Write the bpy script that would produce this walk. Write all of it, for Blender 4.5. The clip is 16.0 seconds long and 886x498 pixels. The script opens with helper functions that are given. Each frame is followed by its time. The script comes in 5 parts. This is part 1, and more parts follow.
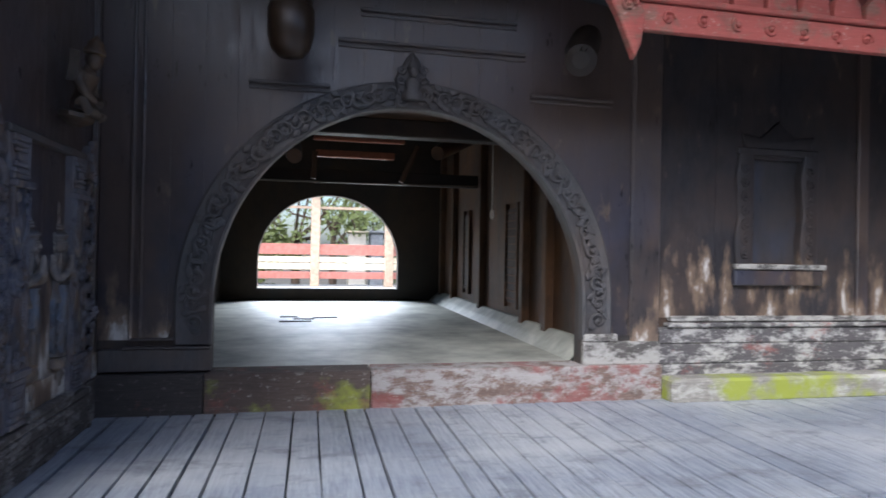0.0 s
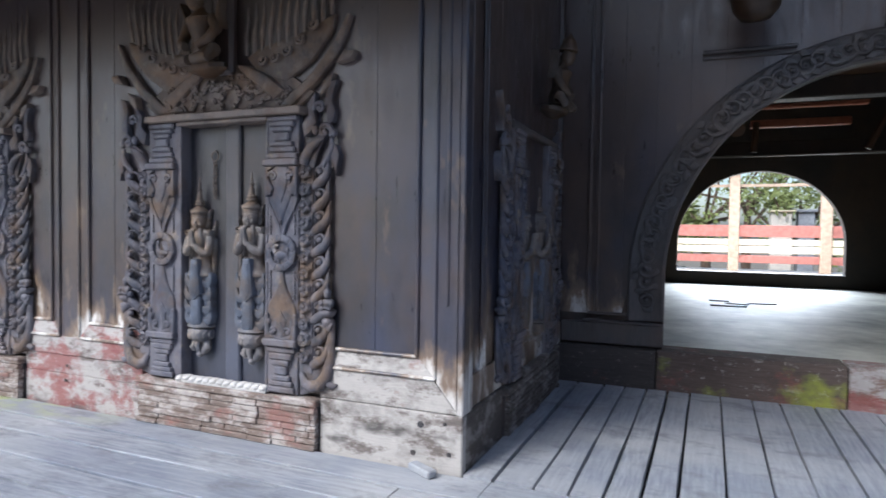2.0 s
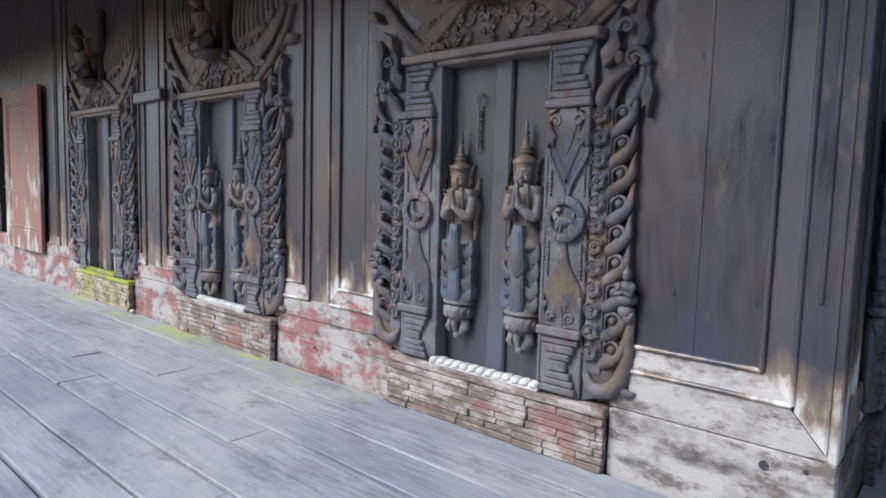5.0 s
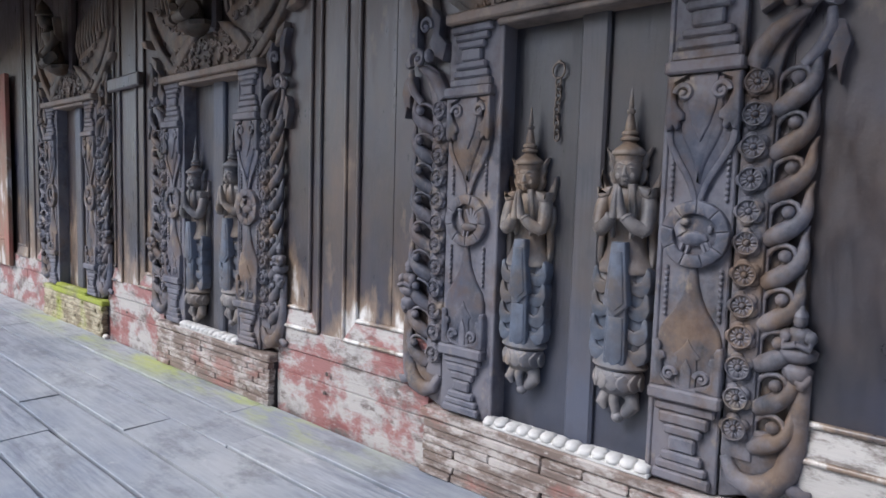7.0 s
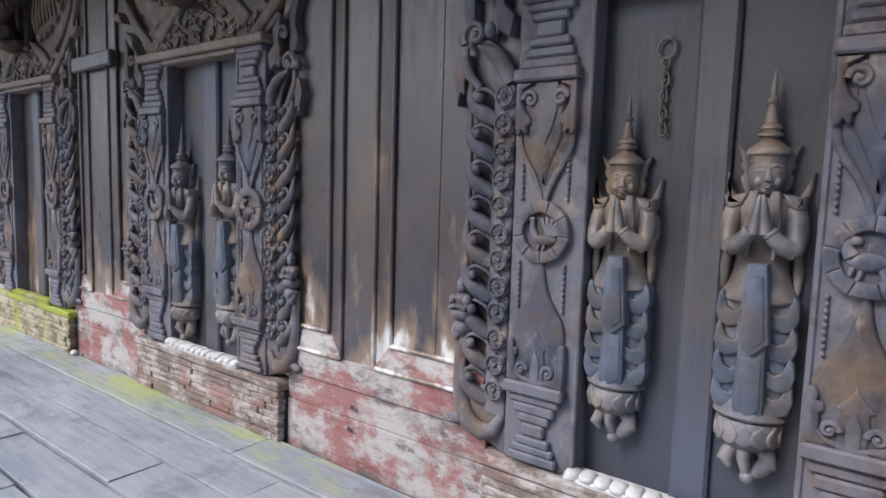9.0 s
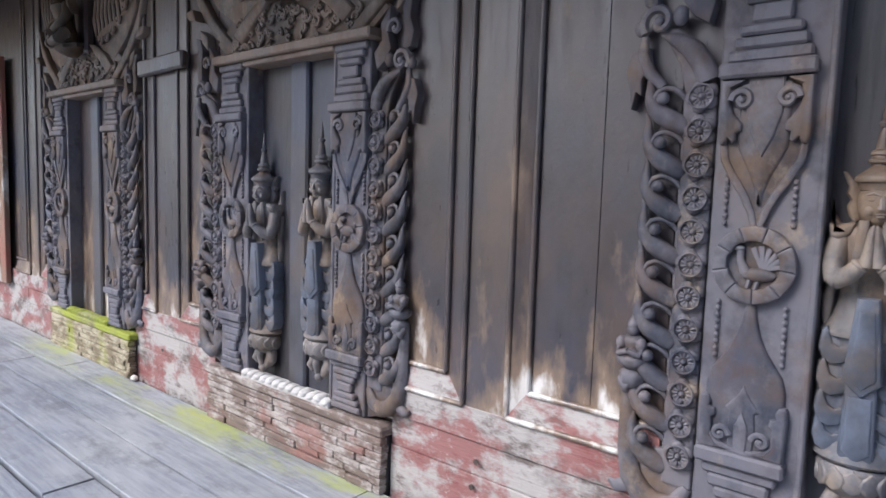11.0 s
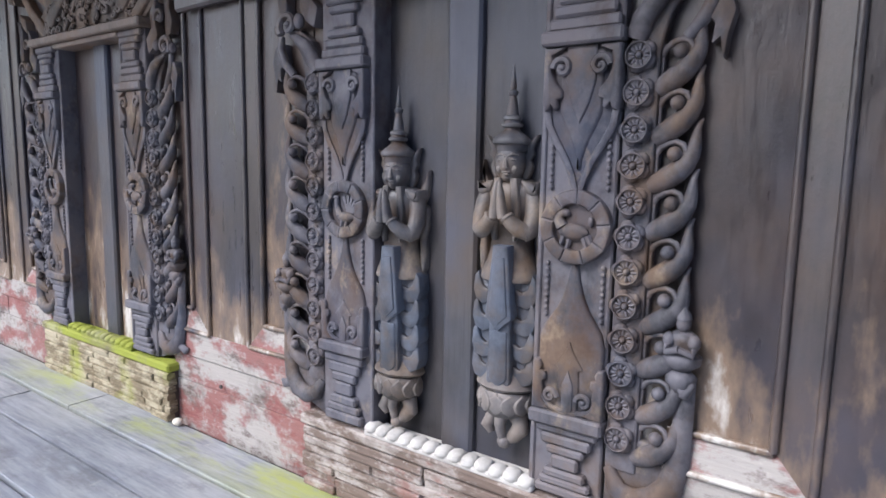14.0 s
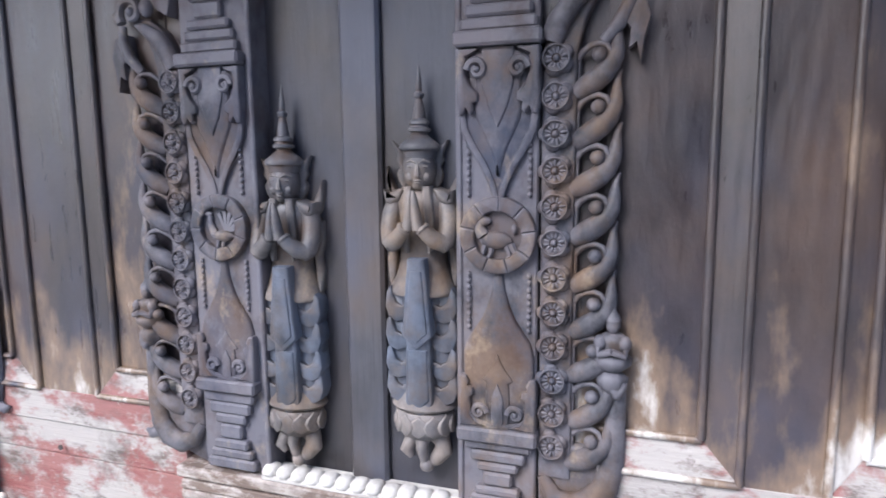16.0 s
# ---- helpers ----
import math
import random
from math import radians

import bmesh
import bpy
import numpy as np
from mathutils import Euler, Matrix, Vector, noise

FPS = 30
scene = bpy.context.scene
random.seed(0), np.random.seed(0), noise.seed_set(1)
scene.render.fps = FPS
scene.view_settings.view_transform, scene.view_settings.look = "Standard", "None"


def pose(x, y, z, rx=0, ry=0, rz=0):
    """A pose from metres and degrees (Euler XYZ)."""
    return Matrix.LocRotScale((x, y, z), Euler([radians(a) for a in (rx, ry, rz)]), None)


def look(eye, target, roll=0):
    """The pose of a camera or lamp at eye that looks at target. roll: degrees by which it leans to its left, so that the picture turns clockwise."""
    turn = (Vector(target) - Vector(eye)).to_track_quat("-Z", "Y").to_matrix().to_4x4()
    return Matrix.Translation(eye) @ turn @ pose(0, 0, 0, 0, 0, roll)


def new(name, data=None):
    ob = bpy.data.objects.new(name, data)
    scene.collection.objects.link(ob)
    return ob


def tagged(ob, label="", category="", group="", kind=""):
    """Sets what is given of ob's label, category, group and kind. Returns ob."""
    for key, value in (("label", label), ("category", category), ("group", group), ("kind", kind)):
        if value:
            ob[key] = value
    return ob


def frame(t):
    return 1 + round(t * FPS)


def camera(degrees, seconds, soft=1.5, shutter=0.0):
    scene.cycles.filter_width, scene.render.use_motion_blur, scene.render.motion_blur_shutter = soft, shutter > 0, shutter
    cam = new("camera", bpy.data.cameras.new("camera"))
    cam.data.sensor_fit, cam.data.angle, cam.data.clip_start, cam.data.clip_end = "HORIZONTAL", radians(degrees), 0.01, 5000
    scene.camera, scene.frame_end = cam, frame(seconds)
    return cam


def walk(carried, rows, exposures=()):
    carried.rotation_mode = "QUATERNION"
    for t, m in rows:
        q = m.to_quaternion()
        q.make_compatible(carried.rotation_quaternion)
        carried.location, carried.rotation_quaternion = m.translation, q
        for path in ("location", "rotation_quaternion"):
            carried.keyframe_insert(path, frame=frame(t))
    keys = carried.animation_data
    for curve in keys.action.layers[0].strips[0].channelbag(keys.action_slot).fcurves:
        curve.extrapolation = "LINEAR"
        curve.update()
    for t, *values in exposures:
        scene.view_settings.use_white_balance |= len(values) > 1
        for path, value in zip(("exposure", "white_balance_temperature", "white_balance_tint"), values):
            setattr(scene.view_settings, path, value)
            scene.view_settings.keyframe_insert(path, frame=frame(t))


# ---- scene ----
cam = camera(70.5, 16.0, soft=1.6, shutter=0.25)
PATH = [
    (0, (1.811, -3.381, 1.51), (2.229, -1.425, 1.519), 1.1),
    (0.5, (1.725, -3.381, 1.505), (1.82, -1.383, 1.473), 1.2),
    (1, (1.636, -3.42, 1.498), (1.395, -1.434, 1.461), 1.5),
    (1.5, (1.523, -3.445, 1.474), (0.971, -1.524, 1.404), 1.1),
    (2, (1.317, -3.451, 1.465), (0.538, -1.61, 1.399), 0.8),
    (2.2, (1.244, -3.446, 1.469), (0.374, -1.647, 1.391), 1.2),
    (2.5, (1.195, -3.432, 1.459), (0.193, -1.703, 1.377), 1.0),
    (3, (1.167, -3.262, 1.449), (-0.077, -1.7, 1.344), 0.6),
    (3.5, (1.128, -3.144, 1.423), (-0.243, -1.698, 1.255), 1.0),
    (4, (0.938, -3.078, 1.394), (-0.443, -1.642, 1.213), 1.0),
    (4.2, (0.813, -3.06, 1.401), (-0.531, -1.592, 1.203), 1.1),
    (6.5, (-0.265, -2.51, 1.429), (-1.552, -0.987, 1.271), 2.0),
    (7, (-0.496, -2.356, 1.398), (-1.798, -0.846, 1.231), 1.7),
    (7.5, (-0.689, -2.238, 1.414), (-1.968, -0.713, 1.219), 1.5),
    (8, (-0.907, -2.195, 1.424), (-2.128, -0.625, 1.217), 1.9),
    (8.5, (-1.05, -2.206, 1.443), (-2.253, -0.622, 1.236), 1.7),
    (11, (-1.863, -2.155, 1.485), (-3.128, -0.618, 1.303), 1.8),
    (11.5, (-2.107, -2.145, 1.49), (-3.377, -0.612, 1.284), 1.8),
    (12, (-2.372, -2.064, 1.473), (-3.67, -0.557, 1.265), 1.4),
    (12.5, (-2.629, -2.009, 1.494), (-3.935, -0.516, 1.233), 1.7),
    (13, (-2.932, -2.005, 1.484), (-4.185, -0.466, 1.234), 1.7),
    (13.5, (-3.159, -2.023, 1.5), (-4.342, -0.432, 1.234), 1.1),
    (14, (-3.387, -1.947, 1.478), (-4.539, -0.334, 1.215), 1.1),
    (14.5, (-3.549, -1.898, 1.491), (-4.674, -0.264, 1.238), 1.7),
    (15, (-3.686, -1.881, 1.507), (-4.684, -0.166, 1.261), 1.5),
    (15.5, (-3.757, -1.913, 1.5), (-4.62, -0.125, 1.261), 0.5),
    (16, (-3.75, -1.946, 1.518), (-4.391, -0.071, 1.243), -0.6),
]
walk(cam, [(t, look(eye, target, roll)) for t, eye, target, roll in PATH], [(0, 0.78, 5650, 11), (2, 0.78, 5700, 10), (3, 0.96, 5700, 9), (4.2, 0.8, 5700, 9), (7, 0.58, 5750, 11), (8.7, 0.58, 5800, 12), (11, 0.74, 5850, 13), (14, 0.76, 5850, 13), (15, 0.8, 5850, 13), (16, 1.04, 5750, 14)])

# ---- world and light: bright hazy daylight, a veiled sun high on the open side ----
world = bpy.data.worlds.new("sky")
scene.world = world
world.use_nodes = True
wn = world.node_tree.nodes
sky = wn.new("ShaderNodeTexSky")
sky.sky_type, sky.sun_disc = "NISHITA", False
sky.sun_elevation, sky.sun_rotation = radians(43), radians(207)
sky.air_density, sky.dust_density, sky.ozone_density = 1.0, 2.5, 1.0
wn["Background"].inputs["Strength"].default_value = 0.14
world.node_tree.links.new(sky.outputs[0], wn["Background"].inputs["Color"])
sun = new("sun", bpy.data.lights.new("sun", "SUN"))
sun.data.energy, sun.data.angle, sun.data.color = 1.9, radians(26), (1.0, 0.95, 0.88)
sun.matrix_world = look((-9.1, -17.8, 18.6), (0, 0, 0))

# added unseen lamp above the far arch, in place of skylight into the hall
glow = new("hall_sky_fill", bpy.data.lights.new("hall_sky_fill", "AREA"))
glow.data.shape, glow.data.size, glow.data.size_y = "RECTANGLE", 5.0, 2.8
glow.data.energy, glow.data.color = 1200, (0.95, 0.98, 1.0)
glow.matrix_world = look((2.3, 16.0, 5.0), (2.6, 6.0, 0.4))


# ---- materials ----
class Nodes:
    """A small builder of node materials."""

    def __init__(self, name, rough=0.7, metal=0.0):
        self.mat = bpy.data.materials.new(name)
        self.mat.use_nodes = True
        self.t = self.mat.node_tree
        self.b = self.t.nodes["Principled BSDF"]
        self.b.inputs["Roughness"].default_value = rough
        self.b.inputs["Metallic"].default_value = metal
        self.pos = self.t.nodes.new("ShaderNodeNewGeometry").outputs["Position"]

    def put(self, a, b):
        self.t.links.new(a, b)

    def noise(self, scale, stretch=(1, 1, 1), detail=5, rough=0.6, offset=(0, 0, 0)):
        m = self.t.nodes.new("ShaderNodeMapping")
        m.inputs["Scale"].default_value = stretch
        m.inputs["Location"].default_value = offset
        self.put(self.pos, m.inputs["Vector"])
        n = self.t.nodes.new("ShaderNodeTexNoise")
        n.inputs["Scale"].default_value, n.inputs["Detail"].default_value = scale, detail
        n.inputs["Roughness"].default_value = rough
        self.put(m.outputs[0], n.inputs["Vector"])
        return n.outputs["Fac"]

    def ramp(self, fac, *stops):
        r = self.t.nodes.new("ShaderNodeValToRGB")
        e = r.color_ramp.elements
        while len(e) < len(stops):
            e.new(0.5)
        for el, (p, c) in zip(e, stops):
            el.position = p
            el.color = (c, c, c, 1) if isinstance(c, (int, float)) else (*c, 1)
        self.put(fac, r.inputs[0])
        return r.outputs[0]

    def math(self, op, a, b=0.0, clamp=False):
        n = self.t.nodes.new("ShaderNodeMath")
        n.operation, n.use_clamp = op, clamp
        for k, v in enumerate((a, b)):
            if isinstance(v, (int, float)):
                n.inputs[k].default_value = v
            else:
                self.put(v, n.inputs[k])
        return n.outputs[0]

    def mix(self, fac, a, b, blend="MIX"):
        n = self.t.nodes.new("ShaderNodeMix")
        n.data_type, n.blend_type = "RGBA", blend
        for k, v in ((0, fac), (6, a), (7, b)):
            if isinstance(v, (int, float)):
                n.inputs[k].default_value = v
            elif isinstance(v, tuple):
                n.inputs[k].default_value = (*v, 1)
            else:
                self.put(v, n.inputs[k])
        return n.outputs[2]

    def axis(self, k):
        s = self.t.nodes.new("ShaderNodeSeparateXYZ")
        self.put(self.pos, s.inputs[0])
        return s.outputs[k]

    def span(self, value, lo, hi):
        """0 at lo, 1 at hi."""
        r = self.t.nodes.new("ShaderNodeMapRange")
        r.inputs[1].default_value, r.inputs[2].default_value = lo, hi
        self.put(value, r.inputs[0])
        return r.outputs[0]

    def random(self):
        return self.t.nodes.new("ShaderNodeObjectInfo").outputs["Random"]

    def pointy(self):
        return self.t.nodes.new("ShaderNodeNewGeometry").outputs["Pointiness"]

    def done(self, color, bump=None, strength=0.3, dist=0.01, rough=None):
        if isinstance(color, tuple):
            self.b.inputs["Base Color"].default_value = (*color, 1)
        else:
            self.put(color, self.b.inputs["Base Color"])
        if rough is not None:
            self.put(rough, self.b.inputs["Roughness"])
        if bump is not None:
            n = self.t.nodes.new("ShaderNodeBump")
            n.inputs["Strength"].default_value, n.inputs["Distance"].default_value = strength, dist
            self.put(bump, n.inputs["Height"])
            self.put(n.outputs[0], self.b.inputs["Normal"])
        return self.mat


def teak(name, dark, light, warm, flakes=0.0, rough=0.5, grain=(14, 14, 0.7), flake_top=1.25, worn=0.0, crease_shade=None, cool=None, patch=1.1, shine=0.5, eave_bounce=0.0):
    """Old teak: long grain, brown and blue-grey patches, pale paint left near the foot of the wall, pale worn spots."""
    n = Nodes(name, rough)
    g = n.noise(6, grain, 6, 0.65)
    big = n.noise(patch, (1, 1, 0.75 if patch < 2 else 1), 6, 0.66)
    mid = n.noise(3.2, (1, 1, 0.65), 6, 0.66, (3, 1, 7))
    c = n.ramp(g, (0.28, dark), (0.74, light))
    c = n.mix(n.ramp(big, (0.42, 0.0), (0.6, 0.85)), c, warm)
    if cool:
        b2 = n.noise(1.4, (1, 1, 0.6), 4, 0.6, (9, 6, 2))
        c = n.mix(n.ramp(b2, (0.44, 0.0), (0.6, 0.8)), c, cool)
    c = n.mix(n.ramp(mid, (0.5, 0.0), (0.75, 0.55)), c, tuple(v * 0.4 for v in dark))
    if eave_bounce:
        # warm light bounced under the eave, put into the colour as browner teak upward
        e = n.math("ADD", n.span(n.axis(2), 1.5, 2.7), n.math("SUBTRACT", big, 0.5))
        c = n.mix(n.math("MULTIPLY", e, eave_bounce, True), c, n.mix(g, (0.07, 0.045, 0.034), (0.13, 0.086, 0.062)))
    # brown creases and pale ridges: relief shade and edge light put into the colour
    if crease_shade:
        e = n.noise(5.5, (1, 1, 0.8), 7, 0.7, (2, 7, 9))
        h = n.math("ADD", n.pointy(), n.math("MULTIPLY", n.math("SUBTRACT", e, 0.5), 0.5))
        c = n.mix(n.ramp(h, (0.42, 0.9), (0.52, 0.0)), c, crease_shade)
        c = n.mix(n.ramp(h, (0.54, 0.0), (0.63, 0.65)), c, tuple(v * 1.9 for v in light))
    if worn:
        w = n.noise(6, (1, 1, 0.7), 6, 0.7, (5, 2, 1))
        c = n.mix(n.ramp(w, (0.58, 0.0), (0.72, worn)), c, (0.4, 0.31, 0.21))
    if flakes:
        z = n.span(n.axis(2), flake_top, 0.4)
        p = n.noise(2.1, (2.0, 2.0, 0.8), 9, 0.62, (1, 4, 2))
        f = n.math("ADD", n.math("MULTIPLY", z, 0.235), n.math("MULTIPLY", p, 0.85))
        tan = n.ramp(f, (0.52, 0.0), (0.63, flakes))
        c = n.mix(tan, c, (0.22, 0.155, 0.105))
        f = n.ramp(f, (0.63, 0.0), (0.7, flakes))
        c = n.mix(f, c, n.mix(n.noise(30, (1, 1, 0.3)), (0.5, 0.46, 0.41), (0.78, 0.77, 0.74)))
    r = n.ramp(n.math("ADD", g, n.math("MULTIPLY", big, 0.6)), (0.5, max(0.2, rough - 0.14)), (1.05, min(1, rough + 0.2)))
    n.b.inputs["Specular IOR Level"].default_value = shine
    fine = n.noise(38, (1, 1, 0.5), 4, 0.6)
    return n.done(c, n.math("ADD", n.math("ADD", n.math("MULTIPLY", g, 0.5), n.math("MULTIPLY", mid, 0.7)), n.math("MULTIPLY", fine, 0.5)), 0.6, 0.006, r)


def flaked(name, under, red, white, red_cut=0.5, white_cut=0.45, moss=0.0, spots=0.0, moss_cut=0.46):
    """Baseboards: red paint and old whitewash coming off grey wood."""
    n = Nodes(name, 0.8)
    a = n.noise(2.1, (1, 1, 1.6), 11, 0.72)
    b = n.noise(3.4, (1, 1, 2.2), 11, 0.74, (7, 3, 1))
    g = n.noise(9, (0.7, 0.7, 9), 5)
    c = n.ramp(g, (0.3, tuple(v * 0.6 for v in under)), (0.7, under))
    c = n.mix(n.ramp(b, (white_cut, 0.0), (white_cut + 0.09, 0.92)), c, n.mix(g, tuple(v * 0.7 for v in white), white))
    c = n.mix(n.ramp(a, (red_cut, 0.0), (red_cut + 0.08, 0.82)), c, n.mix(g, tuple(v * 0.55 for v in red), red))
    d = n.noise(17, (1, 1, 1.7), 6, 0.7)
    c = n.mix(n.ramp(d, (0.6, 0.0), (0.68, 0.75)), c, white)
    dirt = n.noise(4.5, (1, 1, 1.2), 8, 0.7, (3, 3, 8))
    c = n.mix(n.ramp(dirt, (0.52, 0.0), (0.72, 0.7)), c, tuple(v * 0.55 for v in under))
    if spots:
        s = n.noise(2.1, (1, 1, 2.2), 4, 0.5, (2, 9, 4))
        c = n.mix(n.ramp(s, (0.54, 0.0), (0.62, spots)), c, (0.05, 0.045, 0.04))
    if moss:
        m = n.noise(2.0, (1, 1, 1), 5, 0.6, (4, 4, 4))
        c = n.mix(n.ramp(m, (moss_cut, 0.0), (moss_cut + 0.14, moss)), c, (0.30, 0.34, 0.04))
    return n.done(c, n.math("ADD", b, g), 0.5, 0.006)


def deck_wood(name):
    """Grey deck planks: grain along each plank, pale wear, dark stains, moss in the damp strip along the wall."""
    n = Nodes(name, 0.55)
    r = n.random()
    world_pos = n.pos
    tc = n.t.nodes.new("ShaderNodeTexCoord").outputs["Object"]
    shift = n.t.nodes.new("ShaderNodeVectorMath")
    shift.operation = "ADD"
    n.put(tc, shift.inputs[0])
    n.put(n.math("MULTIPLY", r, 37.0), shift.inputs[1])
    n.pos = shift.outputs[0]
    g = n.noise(4, (0.8, 9, 9), 8, 0.7)
    n.pos = world_pos
    big = n.noise(0.7, (1, 1.6, 1), 6, 0.65, (2, 5, 1))
    st = n.noise(2.0, (1, 1.8, 1), 8, 0.72, (6, 1, 3))
    sp = n.noise(7, (1, 1, 1), 6, 0.7, (1, 8, 3))
    c = n.ramp(g, (0.34, (0.15, 0.168, 0.2)), (0.66, (0.41, 0.435, 0.475)))
    c = n.mix(n.ramp(r, (0.0, 0.0), (1.0, 0.65)), c, (0.22, 0.245, 0.295))
    c = n.mix(n.ramp(big, (0.42, 0.0), (0.66, 0.6)), c, (0.52, 0.52, 0.505))
    c = n.mix(n.ramp(st, (0.52, 0.0), (0.66, 0.7)), c, (0.14, 0.145, 0.155))
    c = n.mix(n.ramp(sp, (0.62, 0.0), (0.74, 0.5)), c, (0.62, 0.61, 0.58))
    x, y = n.axis(0), n.axis(1)
    strip = n.math("MULTIPLY", n.math("MULTIPLY", n.span(y, -0.36, -0.16), n.span(x, -2.6, -3.4)), n.span(x, -9.0, -7.5))
    mm = n.noise(1.1, (1, 2.5, 1), 7, 0.68, (8, 2, 5))
    c = n.mix(n.math("MULTIPLY", strip, n.ramp(mm, (0.43, 0.0), (0.58, 0.85))), c, (0.42, 0.47, 0.12))
    rough = n.ramp(big, (0.35, 0.38), (0.65, 0.68))
    return n.done(c, n.math("ADD", g, st), 0.4, 0.006, rough)


def plain(name, color, rough=0.6, metal=0.0, vary=0.25, scale=9.0, bump=0.2):
    n = Nodes(name, rough, metal)
    g = n.noise(scale, (1, 1, 1), 6, 0.65)
    c = n.ramp(g, (0.3, tuple(v * (1 - vary) for v in color)), (0.7, tuple(min(1, v * (1 + vary)) for v in color)))
    return n.done(c, g, bump, 0.004)


WALL = teak("teak_wall", (0.024, 0.021, 0.026), (0.043, 0.037, 0.044), (0.076, 0.049, 0.038), 1.0, 0.32, (4, 4, 0.8), 1.4, cool=(0.032, 0.037, 0.064), shine=0.8, eave_bounce=0.6)
WALL_CORNER = teak("teak_wall_corner", (0.022, 0.021, 0.027), (0.038, 0.034, 0.042), (0.06, 0.04, 0.032), 0.8, 0.3, (4, 4, 0.8), 0.75, cool=(0.03, 0.038, 0.075), shine=0.9, eave_bounce=0.6)
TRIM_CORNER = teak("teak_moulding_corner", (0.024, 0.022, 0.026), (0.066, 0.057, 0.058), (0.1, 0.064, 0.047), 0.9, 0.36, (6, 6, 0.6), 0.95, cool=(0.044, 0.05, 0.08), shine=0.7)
WALL_HI = teak("teak_upper", (0.03, 0.027, 0.026), (0.07, 0.06, 0.055), (0.1, 0.062, 0.042), 0.0, 0.5)
TRIM = teak("teak_moulding", (0.026, 0.023, 0.026), (0.066, 0.055, 0.054), (0.105, 0.066, 0.047), 1.0, 0.32, (6, 6, 0.7), 1.4, cool=(0.042, 0.046, 0.072), shine=0.9, eave_bounce=0.6)
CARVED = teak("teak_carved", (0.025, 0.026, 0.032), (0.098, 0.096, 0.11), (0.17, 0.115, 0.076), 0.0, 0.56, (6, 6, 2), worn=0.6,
              crease_shade=(0.075, 0.04, 0.024), cool=(0.054, 0.066, 0.105), patch=4.0, shine=0.45, eave_bounce=0.45)
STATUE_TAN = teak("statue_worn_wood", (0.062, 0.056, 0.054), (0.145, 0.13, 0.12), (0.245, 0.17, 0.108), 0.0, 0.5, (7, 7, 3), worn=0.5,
                  crease_shade=(0.085, 0.048, 0.026), cool=(0.095, 0.105, 0.13), patch=5.0, shine=0.6)
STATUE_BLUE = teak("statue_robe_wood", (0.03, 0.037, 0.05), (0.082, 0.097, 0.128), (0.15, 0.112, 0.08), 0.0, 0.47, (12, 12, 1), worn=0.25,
                   crease_shade=(0.075, 0.046, 0.028), cool=(0.07, 0.086, 0.12), patch=5.0, shine=0.7)
STILE = teak("teak_stile", (0.04, 0.042, 0.05), (0.1, 0.1, 0.115), (0.1, 0.078, 0.066), 0.0, 0.4, (20, 20, 0.6), cool=(0.075, 0.088, 0.13), shine=0.7)
DOORWOOD = teak("teak_door_leaf", (0.024, 0.024, 0.029), (0.054, 0.052, 0.06), (0.062, 0.05, 0.045), 0.0, 0.36, cool=(0.044, 0.052, 0.08), shine=0.7)
RECESS = teak("teak_recess", (0.03, 0.03, 0.034), (0.065, 0.063, 0.068), (0.085, 0.06, 0.045))
GOLD = teak("teak_old_gilt", (0.024, 0.021, 0.02), (0.056, 0.044, 0.034), (0.15, 0.075, 0.028), 0.0, 0.5, (7, 7, 3), worn=0.2, crease_shade=(0.06, 0.04, 0.03))
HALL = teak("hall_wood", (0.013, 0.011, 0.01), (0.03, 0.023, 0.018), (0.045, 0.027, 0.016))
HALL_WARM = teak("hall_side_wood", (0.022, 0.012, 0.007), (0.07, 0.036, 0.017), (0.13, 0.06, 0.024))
BASE = flaked("flaked_red_base", (0.19, 0.155, 0.14), (0.34, 0.105, 0.095), (0.52, 0.49, 0.46), 0.47, 0.4)
BASE_PALE = flaked("whitewashed_base", (0.2, 0.17, 0.15), (0.36, 0.18, 0.15), (0.56, 0.53, 0.49), 0.58, 0.4, 0, 0.85)
BRICKISH = flaked("flaked_brick_wood", (0.22, 0.165, 0.135), (0.33, 0.16, 0.13), (0.52, 0.47, 0.43), 0.54, 0.47)
BRICK_MOSS = flaked("mossy_brick_wood", (0.26, 0.21, 0.13), (0.33, 0.16, 0.1), (0.54, 0.48, 0.34), 0.57, 0.46, 0.8, 0, 0.53)
SILL = flaked("white_sill", (0.4, 0.36, 0.32), (0.42, 0.2, 0.16), (0.74, 0.72, 0.68), 0.66, 0.25)
SILL_MOSS = flaked("moss_sill", (0.26, 0.24, 0.12), (0.3, 0.2, 0.1), (0.5, 0.48, 0.3), 0.6, 0.5, 0.95, 0, 0.38)
MOSS = plain("moss", (0.4, 0.45, 0.06), 0.95, 0, 0.35, 20)
DECK = deck_wood("deck_plank")
GAP_SHADE = plain("deck_gap_shade", (0.02, 0.02, 0.02), 0.9)
STEEL = plain("old_iron", (0.16, 0.13, 0.11), 0.55, 0.7)
RED = flaked("red_roof_wood", (0.3, 0.14, 0.1), (0.5, 0.1, 0.08), (0.5, 0.32, 0.26), 0.4, 0.62)
SHUTTER = teak("shutter_brown", (0.15, 0.085, 0.055), (0.34, 0.21, 0.14), (0.33, 0.12, 0.09), 0.7, 0.6, flake_top=3.4)
SHUTTER_RED = teak("shutter_red", (0.28, 0.06, 0.05), (0.42, 0.14, 0.11), (0.4, 0.24, 0.18), 0.5, 0.6, flake_top=3.0)
CONCRETE = plain("worn_hall_floor", (0.42, 0.42, 0.36), 0.55, 0, 0.45, 1.6, 0.15)
